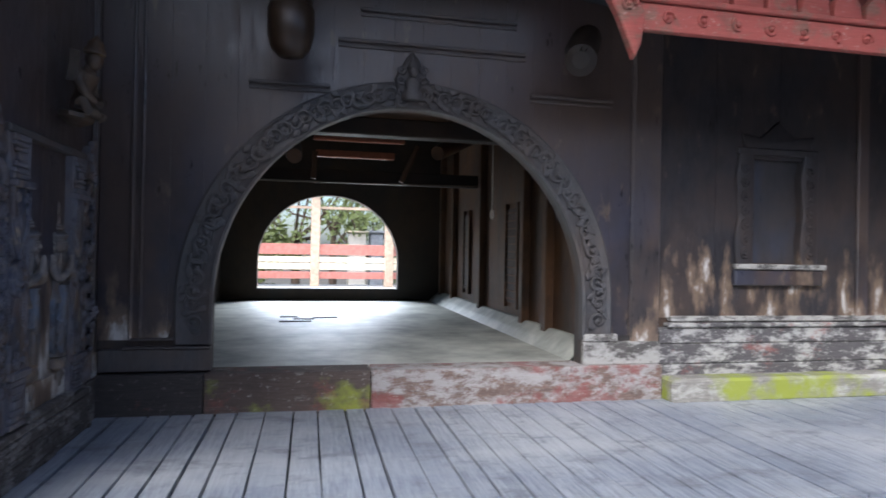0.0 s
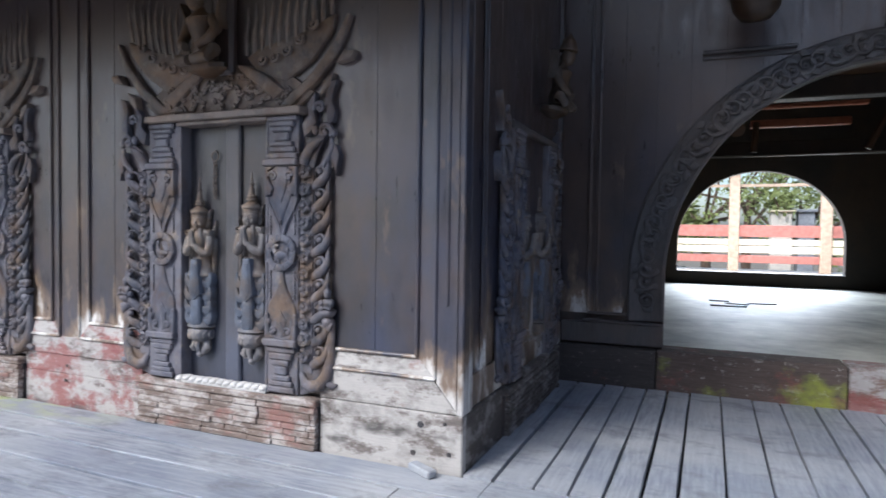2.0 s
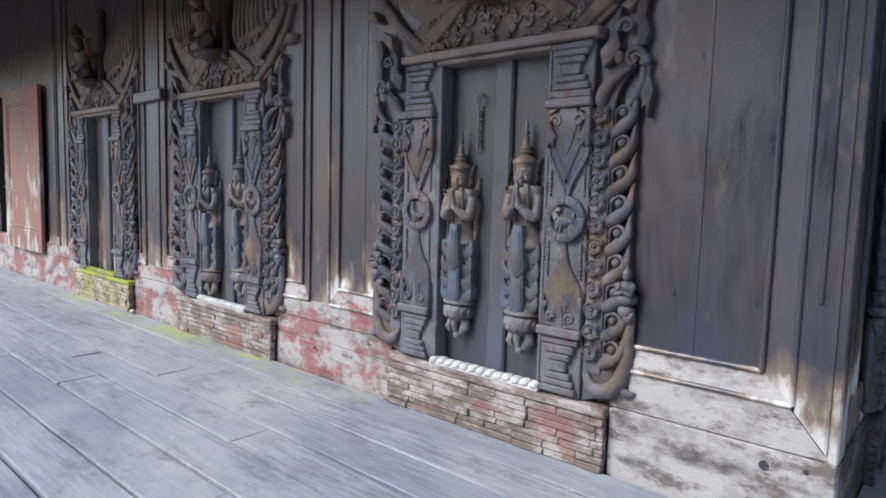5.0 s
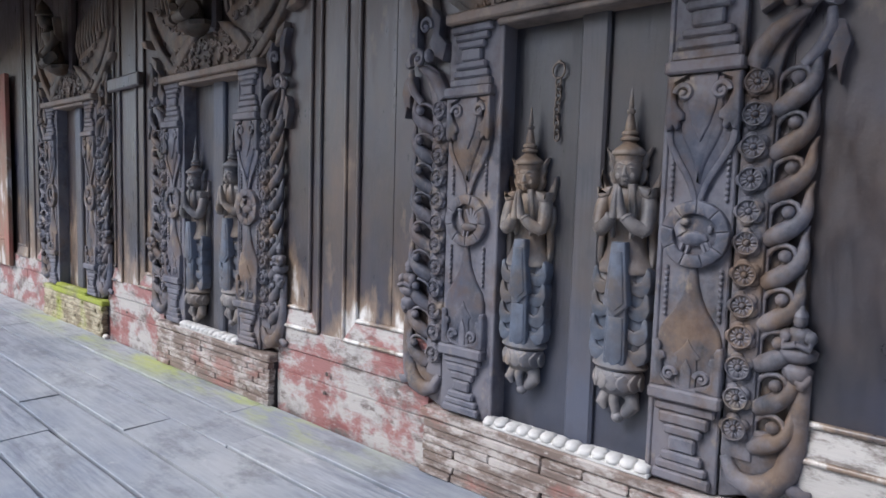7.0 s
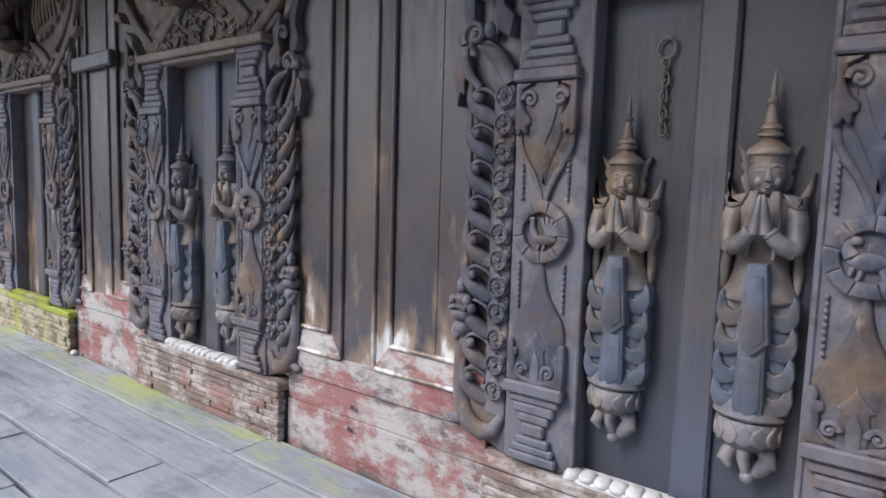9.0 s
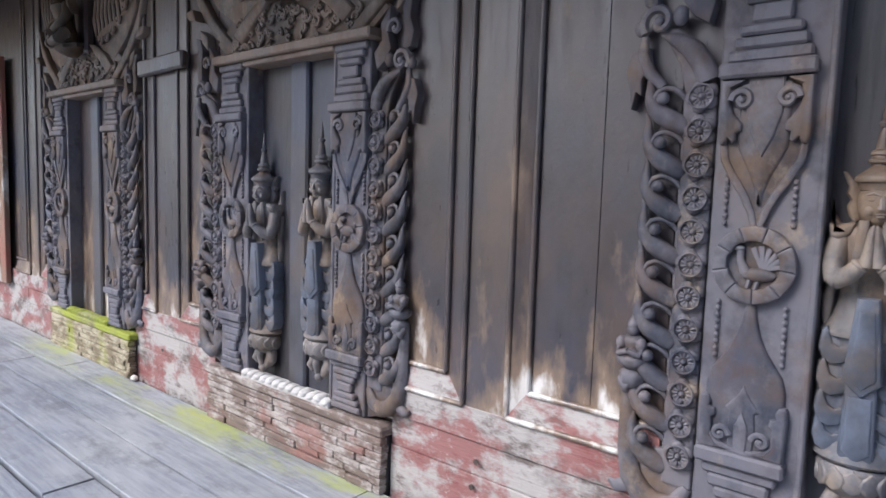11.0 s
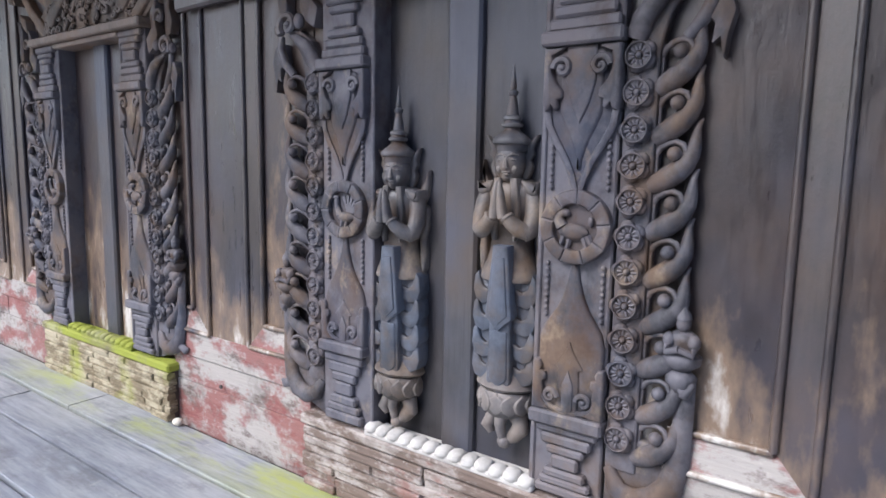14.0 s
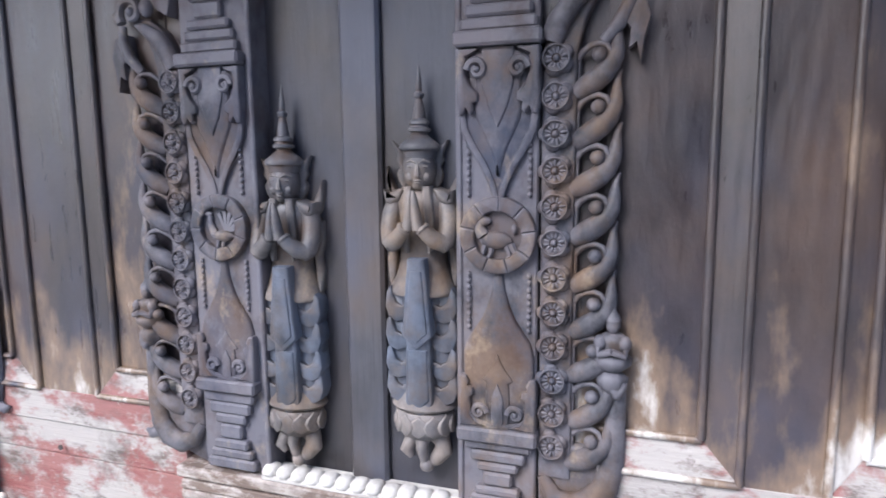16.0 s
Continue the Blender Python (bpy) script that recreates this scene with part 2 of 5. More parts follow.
SOFFIT = plain("soffit_boards", (0.06, 0.062, 0.07), 0.6, 0, 0.4, 5)
BARK = plain("bark", (0.14, 0.1, 0.07), 0.9)
LEAF = plain("leaf", (0.2, 0.24, 0.08), 0.6, 0, 0.5, 3)
EARTH = plain("sandy_ground", (0.2, 0.17, 0.12), 0.95, 0, 0.25, 1.5)
PLASTER = plain("pale_plaster", (0.7, 0.66, 0.58), 0.9, 0, 0.1)
ROOFTIN = plain("roof_tin", (0.3, 0.32, 0.35), 0.5)

PEDIMENT = teak("teak_pediment", (0.05, 0.041, 0.037), (0.13, 0.105, 0.09), (0.21, 0.125, 0.07), 0.0, 0.5, (9, 9, 2), worn=0.4, crease_shade=(0.1, 0.055, 0.03), patch=3.0)
TRIM_DARK = teak("teak_moulding_dark", (0.05, 0.048, 0.05), (0.12, 0.11, 0.108), (0.12, 0.09, 0.075), 0.0)
WALL_PALE = teak("teak_wall_scuffed", (0.022, 0.021, 0.024), (0.05, 0.046, 0.05), (0.066, 0.048, 0.04), 0.85, 0.4, (4, 4, 0.8), 1.9)
FLAKE_DARK = flaked("flaked_dark_wood", (0.12, 0.11, 0.1), (0.3, 0.13, 0.1), (0.5, 0.48, 0.44), 0.66, 0.44)
FLAKE_PALE = flaked("flaked_pale_wood", (0.13, 0.12, 0.12), (0.33, 0.12, 0.1), (0.58, 0.56, 0.52), 0.56, 0.48)
BRICK_DARK = flaked("dark_base_wood", (0.07, 0.06, 0.055), (0.2, 0.09, 0.07), (0.2, 0.17, 0.15), 0.6, 0.62)
THRESH_MOSS = flaked("mossy_threshold", (0.12, 0.09, 0.075), (0.24, 0.1, 0.08), (0.4, 0.37, 0.33), 0.55, 0.58, 0.8, 0, 0.54)
THRESH_RED = flaked("flaked_threshold", (0.22, 0.15, 0.12), (0.3, 0.095, 0.08), (0.46, 0.43, 0.41), 0.5, 0.44)
KERB = flaked("mossy_kerb", (0.34, 0.32, 0.28), (0.4, 0.38, 0.3), (0.55, 0.53, 0.48), 0.7, 0.5, 0.95)
CARVED_DARK = teak("teak_carved_dark", (0.05, 0.05, 0.054), (0.11, 0.105, 0.108), (0.1, 0.08, 0.07), 0.0, 0.5, (9, 9, 2))
BRICK_GREY = flaked("grey_brown_plinth_wood", (0.13, 0.11, 0.095), (0.2, 0.12, 0.1), (0.36, 0.33, 0.3), 0.62, 0.5)
POLISHED = teak("teak_polished", (0.016, 0.011, 0.008), (0.036, 0.022, 0.014), (0.045, 0.026, 0.014), 0.0, 0.26)
HALL_RED = plain("hall_red_paint", (0.4, 0.12, 0.06), 0.6)
FENCE_RED = plain("fence_red_paint", (0.4, 0.15, 0.12), 0.7)
FENCE_CREAM = plain("fence_cream_boards", (0.72, 0.62, 0.46), 0.7)
FENCE_POST = plain("fence_post_wood", (0.46, 0.34, 0.25), 0.7)


# ---- mesh building ----
def put_mesh(name, bm, material, smooth=None):
    bmesh.ops.recalc_face_normals(bm, faces=bm.faces)
    me = bpy.data.meshes.new(name)
    bm.to_mesh(me)
    bm.free()
    me.materials.append(material)
    if smooth:
        me.polygons.foreach_set("use_smooth", [True] * len(me.polygons))
        me.set_sharp_from_angle(angle=radians(smooth))
    return me


def part(name, bm, material, parent=None, label="", smooth=None, at=None):
    """Links a bmesh as one mesh object under a thing or a part."""
    me = bm if isinstance(bm, bpy.types.Mesh) else put_mesh(name, bm, material, smooth)
    ob = new(name, me)
    if parent is not None:
        ob.parent = parent
    if at is not None:
        ob.matrix_basis = at
    if label:
        ob["label"] = label
    return ob


def thing(name, label, category, at=None, group="", kind=""):
    return_ob = new(name)
    if at is not None:
        return_ob.matrix_basis = at
    return tagged(return_ob, label, category, group, kind)


def box(bm, x0, x1, y0, y1, z0, z1, bevel=0.0):
    """A box, with its edges chamfered."""
    vs = [bm.verts.new((x, y, z)) for x in (x0, x1) for y in (y0, y1) for z in (z0, z1)]
    fs = [bm.faces.new([vs[k] for k in q]) for q in ((0, 1, 3, 2), (4, 6, 7, 5), (0, 4, 5, 1), (2, 3, 7, 6), (0, 2, 6, 4), (1, 5, 7, 3))]
    if bevel:
        es = {e for f in fs for e in f.edges}
        bmesh.ops.bevel(bm, geom=list(es), offset=bevel, segments=1, affect="EDGES")
    return bm


def boxed(*a, **k):
    return box(bmesh.new(), *a, **k)


def plate(bm, pts, back, front, bevel=0.012, m=None):
    """An outline in x and z, from y = back out to y = front (towards -y), with a rounded rim."""
    pts = [Vector((p[0], p[1])) for p in pts]
    n = len(pts)
    area = sum(pts[i].x * pts[(i + 1) % n].y - pts[(i + 1) % n].x * pts[i].y for i in range(n))
    if area < 0:
        pts.reverse()

    def ring(inset, y):
        out = []
        for i, p in enumerate(pts):
            d = pts[(i + 1) % n] - pts[i - 1]
            d = Vector((-d.y, d.x)).normalized() if d.length > 1e-9 else Vector((0, 0))
            q = p + d * inset
            v = Vector((q.x, y, q.y))
            out.append(bm.verts.new(m @ v if m else v))
        return out

    rings = [ring(0, back), ring(0, front + bevel), ring(bevel * 0.35, front + bevel * 0.3), ring(bevel, front)]
    for a, b in zip(rings, rings[1:]):
        for i in range(n):
            bm.faces.new((a[i], a[(i + 1) % n], b[(i + 1) % n], b[i]))
    bm.faces.new(rings[-1])
    return bm


def tube(bm, path, radii, sides=8, flat=1.0, m=None):
    """A round bar along points, with a radius at each; flat squeezes it in y."""
    path = [Vector(p) for p in path]
    rings = []
    for i, p in enumerate(path):
        d = (path[min(i + 1, len(path) - 1)] - path[max(i - 1, 0)]).normalized()
        ref = Vector((0, 1, 0)) if abs(d.y) < 0.9 else Vector((1, 0, 0))
        u = d.cross(ref).normalized()
        w = u.cross(d).normalized()
        r = radii[i] if hasattr(radii, "__len__") else radii
        ring = []
        for k in range(sides):
            a = 2 * math.pi * k / sides
            v = p + u * (math.cos(a) * r) + w * (math.sin(a) * r * flat)
            ring.append(bm.verts.new(m @ v if m else v))
        rings.append(ring)
    for a, b in zip(rings, rings[1:]):
        for k in range(sides):
            bm.faces.new((a[k], a[(k + 1) % sides], b[(k + 1) % sides], b[k]))
    bm.faces.new(rings[0])
    bm.faces.new(rings[-1])
    return bm


def ball(bm, c, r, seg=10, rings=7, m=None):
    """An ellipsoid; r is one radius or three."""
    r = r if hasattr(r, "__len__") else (r, r, r)
    mat = Matrix.Translation(c) @ Matrix.Diagonal((*r, 1))
    bmesh.ops.create_uvsphere(bm, u_segments=seg, v_segments=rings, radius=1.0, matrix=(m @ mat) if m else mat)
    return bm


def lathe(bm, profile, sides=16, c=(0, 0, 0), flat=1.0, lobes=0, depth=0.0, m=None):
    """A turned shape: rows of radius and height."""
    rings = []
    for r, z in profile:
        ring = []
        for k in range(sides):
            a = 2 * math.pi * k / sides
            q = r * (1 + depth * math.cos(lobes * a)) if lobes else r
            v = Vector((c[0] + q * math.cos(a), c[1] + q * math.sin(a) * flat, c[2] + z))
            ring.append(bm.verts.new(m @ v if m else v))
        rings.append(ring)
    for a, b in zip(rings, rings[1:]):
        for k in range(sides):
            bm.faces.new((a[k], a[(k + 1) % sides], b[(k + 1) % sides], b[k]))
    bm.faces.new(rings[0])
    bm.faces.new(rings[-1])
    return bm


def spiral(c, r0, r1, a0, turns, y, steps=18):
    """Points of a scroll in x and z about c, from radius r0 in to r1."""
    out = []
    for i in range(steps + 1):
        f = i / steps
        a = a0 + turns * 2 * math.pi * f
        r = r0 + (r1 - r0) * f
        out.append((c[0] + r * math.cos(a), y, c[1] + r * math.sin(a)))
    return out


def curl(bm, c, r, a0, turns, y, thick, m=None):
    """A carved scroll with a bud in its middle."""
    pts = spiral(c, r, r * 0.25, a0, turns, y)
    tube(bm, pts, [thick * (1 - 0.45 * i / (len(pts) - 1)) for i in range(len(pts))], 6, 1.0, m)
    ball(bm, (c[0], y, c[1]), r * 0.34, 8, 5, m)
    return bm


# ---- the setting: deck, walls, eaves, hall ----
def structure(name, bm, material, label, category, smooth=None):
    return tagged(part(name, bm, material, None, "", smooth), label, category, "", "structure")


ground = structure("ground", boxed(-300, 300, -300, 300, -1.6, -1.5), EARTH, "sandy open ground around the raised wooden monastery", "ground")
# flat near-black sheet paints the shade between and below the planks
floor = structure("floor", boxed(-19, 13, -7, 2.6, -0.16, -0.06), GAP_SHADE, "near-black sheet below the weathered deck planks, for shade in the gaps", "floor")

# main carved wall: a backing slab with window and door openings
XW = (-1.80, -4.73, -7.42)
ZT = 4.6


def wall_slab(name, spans, z0, z1, y0, y1, holes, material, label):
    """A slab along x, with through holes (x0, x1, z0, z1)."""
    bm = bmesh.new()
    xs = sorted({*spans, *[h[0] for h in holes], *[h[1] for h in holes]})
    for a, b in zip(xs, xs[1:]):
        cuts = sorted((h[2], h[3]) for h in holes if h[0] <= a + 1e-6 and h[1] >= b - 1e-6)
        z = z0
        for lo, hi in cuts:
            if lo > z:
                box(bm, a, b, y0, y1, z, lo)
            z = hi
        box(bm, a, b, y0, y1, z, z1)
    return structure(name, bm, material, label, "wall")


DOOR_X = (-11.75, -11.0)
wall_south = wall_slab("wall_south", (-19, -0.02), -0.05, ZT, 0.05, 0.2,
                       [(x - 0.42, x + 0.42, 0.33, 2.25) for x in XW] + [(*DOOR_X, 0.38, 2.68)], WALL_HI,
                       "dark weathered teak plank wall with carved windows")
wall_side = structure("wall_side", boxed(-0.2, -0.05, 0.02, 2.75, -0.05, ZT), WALL_HI, "dark teak side wall of the recess", "wall")

# the arch wall
AX, AZ, AW, AH = 2.78, 1.0, 1.84, 1.92


def arch_pts(w, h, n=40, foot=0.3):
    """An arch opening as x, z points from the left foot over the top to the right foot."""
    pts = [(AX - w, foot)]
    pts += [(AX - w * math.cos(math.pi * k / n), AZ + h * math.sin(math.pi * k / n)) for k in range(n + 1)]
    return pts + [(AX + w, foot)]


def arch_wall(name, y0, y1, x0, x1, top, pts, material, label):
    """A wall along x with an arched hole."""
    bm = bmesh.new()
    outer = []
    for k, p in enumerate(pts):
        f = k / (len(pts) - 1)
        if f < 0.25:
            outer.append((x0, pts[0][1] + (top - pts[0][1]) * f / 0.25))
        elif f <= 0.75:
            outer.append((x0 + (x1 - x0) * (f - 0.25) / 0.5, top))
        else:
            outer.append((x1, top + (pts[0][1] - top) * (f - 0.75) / 0.25))
    rows = []
    for y in (y0, y1):
        rows.append(([bm.verts.new((p[0], y, p[1])) for p in pts], [bm.verts.new((p[0], y, p[1])) for p in outer]))
    (a, b), (c, d) = rows
    for k in range(len(pts) - 1):
        bm.faces.new((a[k], a[k + 1], b[k + 1], b[k]))
        bm.faces.new((c[k], d[k], d[k + 1], c[k + 1]))
        bm.faces.new((a[k], c[k], c[k + 1], a[k + 1]))
        bm.faces.new((b[k], b[k + 1], d[k + 1], d[k]))
    return structure(name, bm, material, label, "wall")


wall_arch = arch_wall("wall_arch", 2.74, 2.92, -0.2, 5.5, ZT, arch_pts(AW, AH), WALL_HI, "dark teak wall around a broad carved archway")
wall_east = wall_slab("wall_east", (5.5, 13), 0.0, ZT, 2.8, 2.95, [(6.65, 7.3, 1.45, 2.62)], WALL_HI, "dark teak wall with patches of flaking whitewash")

# the hall behind the arch
hall_floor = structure("floor_hall", boxed(-0.3, 5.2, 2.92, 11.3, 0.25, 0.35), CONCRETE, "pale worn shiny floor of the hall", "floor")
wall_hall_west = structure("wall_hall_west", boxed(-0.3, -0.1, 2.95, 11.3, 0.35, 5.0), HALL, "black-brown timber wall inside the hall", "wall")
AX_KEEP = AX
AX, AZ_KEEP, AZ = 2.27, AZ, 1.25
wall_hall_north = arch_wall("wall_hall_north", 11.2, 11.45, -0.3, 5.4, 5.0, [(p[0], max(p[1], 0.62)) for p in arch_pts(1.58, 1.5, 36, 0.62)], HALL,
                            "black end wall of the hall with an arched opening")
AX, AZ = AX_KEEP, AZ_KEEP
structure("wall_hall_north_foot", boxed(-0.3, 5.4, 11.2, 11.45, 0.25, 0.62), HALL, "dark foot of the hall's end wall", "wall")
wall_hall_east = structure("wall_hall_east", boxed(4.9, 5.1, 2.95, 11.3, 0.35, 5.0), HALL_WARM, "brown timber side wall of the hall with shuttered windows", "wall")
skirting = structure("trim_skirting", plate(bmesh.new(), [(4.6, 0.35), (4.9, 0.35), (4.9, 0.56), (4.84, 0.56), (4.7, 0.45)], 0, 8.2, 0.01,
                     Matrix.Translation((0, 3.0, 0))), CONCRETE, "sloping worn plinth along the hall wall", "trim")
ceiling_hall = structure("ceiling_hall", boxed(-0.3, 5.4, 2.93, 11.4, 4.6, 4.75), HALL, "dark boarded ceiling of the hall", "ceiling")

# eaves: sloping soffits with red carved fascia boards
def eave(name, x0, x1, y_in, z_in, y_out, z_out, label):
    bm = bmesh.new()
    pts = [(y_in, z_in), (y_out, z_out), (y_out, z_out + 0.06), (y_in, z_in + 0.06)]
    a = [bm.verts.new((x0, *p)) for p in pts]
    b = [bm.verts.new((x1, *p)) for p in pts]
    for k in range(4):
        bm.faces.new((a[k], a[(k + 1) % 4], b[(k + 1) % 4], b[k]))
    bm.faces.new(a)
    bm.faces.new(b)
    return structure(name, bm, SOFFIT, label, "ceiling")


# south soffit runs on past the corner, out of view, added to darken the recess
eave("ceiling_eave_south", -19, 0.9, 0.2, 4.1, -1.45, 3.38, "dark blue-grey boarded soffit under the eave")
eave("ceiling_eave_arch", 0.9, 4.5, 3.0, 4.72, 1.2, 4.36, "dark soffit above the archway")
eave("ceiling_eave_east", 4.5, 13, 3.0, 4.3, 1.25, 3.46, "dark soffit under the eastern eave")
# unseen roof block, added to cast shade, cut short so sun reaches the fence
structure("roof", plate(bmesh.new(), [(-21, 4.9), (15, 4.9), (11, 9.0), (-17, 9.0)], 6.0, -0.4, 0.1), ROOFTIN, "unseen roof block added above the wooden monastery to cast shade", "roof")
# unseen wall added to block low sky and darken the teak's reflections
structure("wall_closing_south", boxed(-7, 14, -13.2, -13, -1.5, 7.0), WALL_HI, "plain dark wall, unseen, added to block low sky and reflections", "wall")
# unseen wall added to dim light from the east, height set by brightness
structure("wall_closing_east", boxed(9.7, 9.9, -7, 2.6, -0.1, 4.4), WALL_HI, "plain dark wall, unseen, added to cut light from the east", "wall")


# ---- panelling of the main wall: boards, stiles, beads and baseboards ----
def boards(parent, x0, x1, z0, z1, y, material, seed, along="x", width=0.3):
    """Upright boards side by side; along 'y' they run on a wall that faces +x."""
    rng = random.Random(seed)
    x = x0
    while x < x1 - 0.02:
        w = min(width * rng.uniform(0.8, 1.25), x1 - x)
        if x1 - x - w < 0.08:
            w = x1 - x
        d = y + rng.uniform(-0.002, 0.002)
        if along == "x":
            bm = boxed(x + 0.0005, x + w - 0.0005, d, d + 0.04, z0, z1, 0.0015)
        else:
            bm = boxed(d - 0.04, d, x + 0.0005, x + w - 0.0005, z0, z1, 0.0015)
        part("board", bm, material, parent)
        x += w


def bead(parent, a, b, r, material, name="bead"):
    """A half-round moulding from a to b."""
    a, b = Vector(a), Vector(b)
    pts = [a + (b - a) * k / 6 for k in range(7)]
    rng = random.Random(round(a.x * 91 + a.z * 37 + b.x))
    return part(name, tube(bmesh.new(), [p + Vector((rng.uniform(-.0015, .0015), 0, 0)) for p in pts], r, 8), material, parent, "", 60)


def panel_edge(parent, xi, xo, top=ZT, wood=None):
    """One side of a sunk panel: a splayed stile between an inner bead at xi and an outer bead at xo, with mitred feet."""
    bm = bmesh.new()
    zi, zo = 0.68, 0.555
    f = [(xi, 0.012, zi), (xo, -0.012, zo), (xo, -0.012, top), (xi, 0.012, top)]
    vs = [bm.verts.new(p) for p in f] + [bm.verts.new((p[0], 0.05, p[2])) for p in f]
    for q in ((0, 1, 2, 3), (0, 1, 5, 4), (1, 2, 6, 5), (3, 0, 4, 7)):
        bm.faces.new([vs[k] for k in q])
    wood = wood or TRIM
    part("stile", bm, wood, parent)
    bead(parent, (xi, 0.004, zi), (xi, 0.004, top), 0.014, wood)
    bead(parent, (xo, -0.012, zo), (xo, -0.012, top), 0.013, wood)


def panel_foot(parent, xa, xb, xo_a, xo_b, material):
    """The foot rail of a sunk panel between xa and xb, mitred out to xo_a and xo_b."""
    bm = bmesh.new()
    f = [(xa, 0.012, 0.68), (xb, 0.012, 0.68), (xo_b, -0.014, 0.555), (xo_a, -0.014, 0.555)]
    vs = [bm.verts.new(p) for p in f] + [bm.verts.new((p[0], 0.05, p[2])) for p in f]
    for q in ((0, 1, 2, 3), (0, 1, 5, 4), (2, 3, 7, 6)):
        bm.faces.new([vs[k] for k in q])
    part("rail", bm, material, parent)
    bead(parent, (xa, 0.006, 0.675), (xb, 0.006, 0.675), 0.013, TRIM)
    bead(parent, (xo_a, -0.012, 0.553), (xo_b, -0.012, 0.553), 0.012, TRIM)


# sunk panels as (inner left, inner right, outer left, outer right); None where a window frame covers the edge
PANELS = [(-0.92, -0.31, None, -0.18), (-3.17, -2.62, -3.26, None), (-3.9, -3.6, None, -3.49),
          (-5.86, -5.5, -5.96, None), (-6.62, -6.46, None, -6.29), (-8.5, -8.2, -8.6, None), (-9.3, -8.98, None, -8.86),
          (-18.9, -13.6, None, None)]
for k, (a, b, oa, ob_) in enumerate(PANELS):
    boards(wall_south, a, b, 0.66, 4.25, 0.014, WALL if k else WALL_CORNER, 30 + k, width=0.34 if k else 0.3)
    foot = BASE_PALE if k == 0 else BASE if k < 6 else TRIM
    panel_foot(wall_south, a, b, oa if oa else a, ob_ if ob_ else b, foot)
    if oa:
        panel_edge(wall_south, a, oa, 4.25)
    if ob_:
        panel_edge(wall_south, b, ob_, 4.25, None if k else TRIM_CORNER)
# flat pilasters between the panels, their feet cut to a shallow point
for xa, xb, zb in ((-3.49, -3.26, 0.44), (-6.29, -5.96, 0.46), (-8.86, -8.6, 0.48)):
    xm = (xa + xb) / 2
    part("pilaster", plate(bmesh.new(), [(xa + 0.008, 0.56), (xm - 0.03, zb), (xm + 0.03, zb), (xb - 0.008, 0.56), (xb - 0.008, 4.25), (xa + 0.008, 4.25)],
                           0.05, -0.006, 0.006), TRIM, wall_south)
# corner post: splayed board with a bead, and the plain post
bm = bmesh.new()
f = [(-0.17, -0.012, 0.53), (-0.04, -0.012, 0.375), (-0.04, -0.012, 4.25), (-0.17, -0.012, 4.25)]
vs = [bm.verts.new(p) for p in f] + [bm.verts.new((p[0], 0.05, p[2])) for p in f]
for q in ((0, 1, 2, 3), (0, 1, 5, 4), (1, 2, 6, 5), (3, 0, 4, 7)):
    bm.faces.new([vs[k] for k in q])
part("stile", bm, TRIM_CORNER, wall_south)
part("corner_post", boxed(-0.05, 0.0, -0.004, 0.1, 0.34, 4.3, 0.008), TRIM_CORNER, wall_south)
part("stile", boxed(-0.115, -0.095, -0.022, 0.0, 1.0, 4.25, 0.004), TRIM_CORNER, wall_south)
# wall above and beside the windows, behind the carvings
for k, x in enumerate(XW):
    boards(wall_south, x - 0.95, x - 0.42, 0.36, 4.25, 0.02, WALL, 60 + k)
    boards(wall_south, x + 0.42, x + 0.95, 0.36, 4.25, 0.02, WALL, 70 + k)
    boards(wall_south, x - 0.42, x + 0.42, 2.25, 4.25, 0.02, WALL, 80 + k)
boards(wall_south, -13.6, DOOR_X[0], 0.4, 4.25, 0.03, WALL, 90)
boards(wall_south, DOOR_X[1], -9.3, 0.4, 4.25, 0.03, WALL, 91)
boards(wall_south, DOOR_X[0], DOOR_X[1], 2.68, 4.25, 0.03, WALL, 92)


def baseboard(x0, x1, material, parent, seed):
    """Two rows of base planks, with a shallow ledge above."""
    rng = random.Random(seed)
    for z0, z1, y in ((-0.03, 0.245, 0.0), (0.25, 0.40, 0.003)):
        x = x0
        while x < x1 - 0.05:
            L = min(rng.uniform(1.0, 2.2), x1 - x)
            part("base_plank", boxed(x + 0.001, x + L - 0.001, y + rng.uniform(-0.004, 0.003), 0.06, z0, z1 + 0.002, 0.003), material, parent)
            x += L
    part("base_ledge", boxed(x0, x1, -0.008, 0.06, 0.40, 0.555, 0.006), material, parent)


bases = [(-18.9, -11.8, BASE), (-11.8, -8.22, BASE), (-6.66, -5.53, BASE), (-3.93, -2.6, BASE)]
for k, (a, b, m) in enumerate(bases):
    baseboard(a, b, m, wall_south, 100 + k)
# the whitewashed corner base is one deep plank with a mitred upper plank
part("base_plank", boxed(-1.0, 0.002, -0.012, 0.06, -0.03, 0.345, 0.008), BASE_PALE, wall_south)
part("base_ledge", plate(bmesh.new(), [(-1.0, 0.35), (-0.03, 0.35), (-0.19, 0.545), (-1.0, 0.555)], 0.06, -0.01, 0.006), BASE_PALE, wall_south)
for x, z, r in ((-0.27, 0.27, 0.02), (-0.08, 0.11, 0.014), (-0.32, 0.09, 0.016), (-0.11, 0.29, 0.01), (-3.42, 0.2, 0.013), (-3.4, 0.32, 0.013), (-6.2, 0.29, 0.012)):
    b = bmesh.new()
    lathe(b, [(r * 0.3, 0), (r, 0.002), (r, 0.008)], 10, (0, 0, 0), m=Matrix.Translation((x, -0.012, z)) @ Matrix.Rotation(radians(90), 4, "X"))
    part("peg_hole", b, RECESS, wall_south)

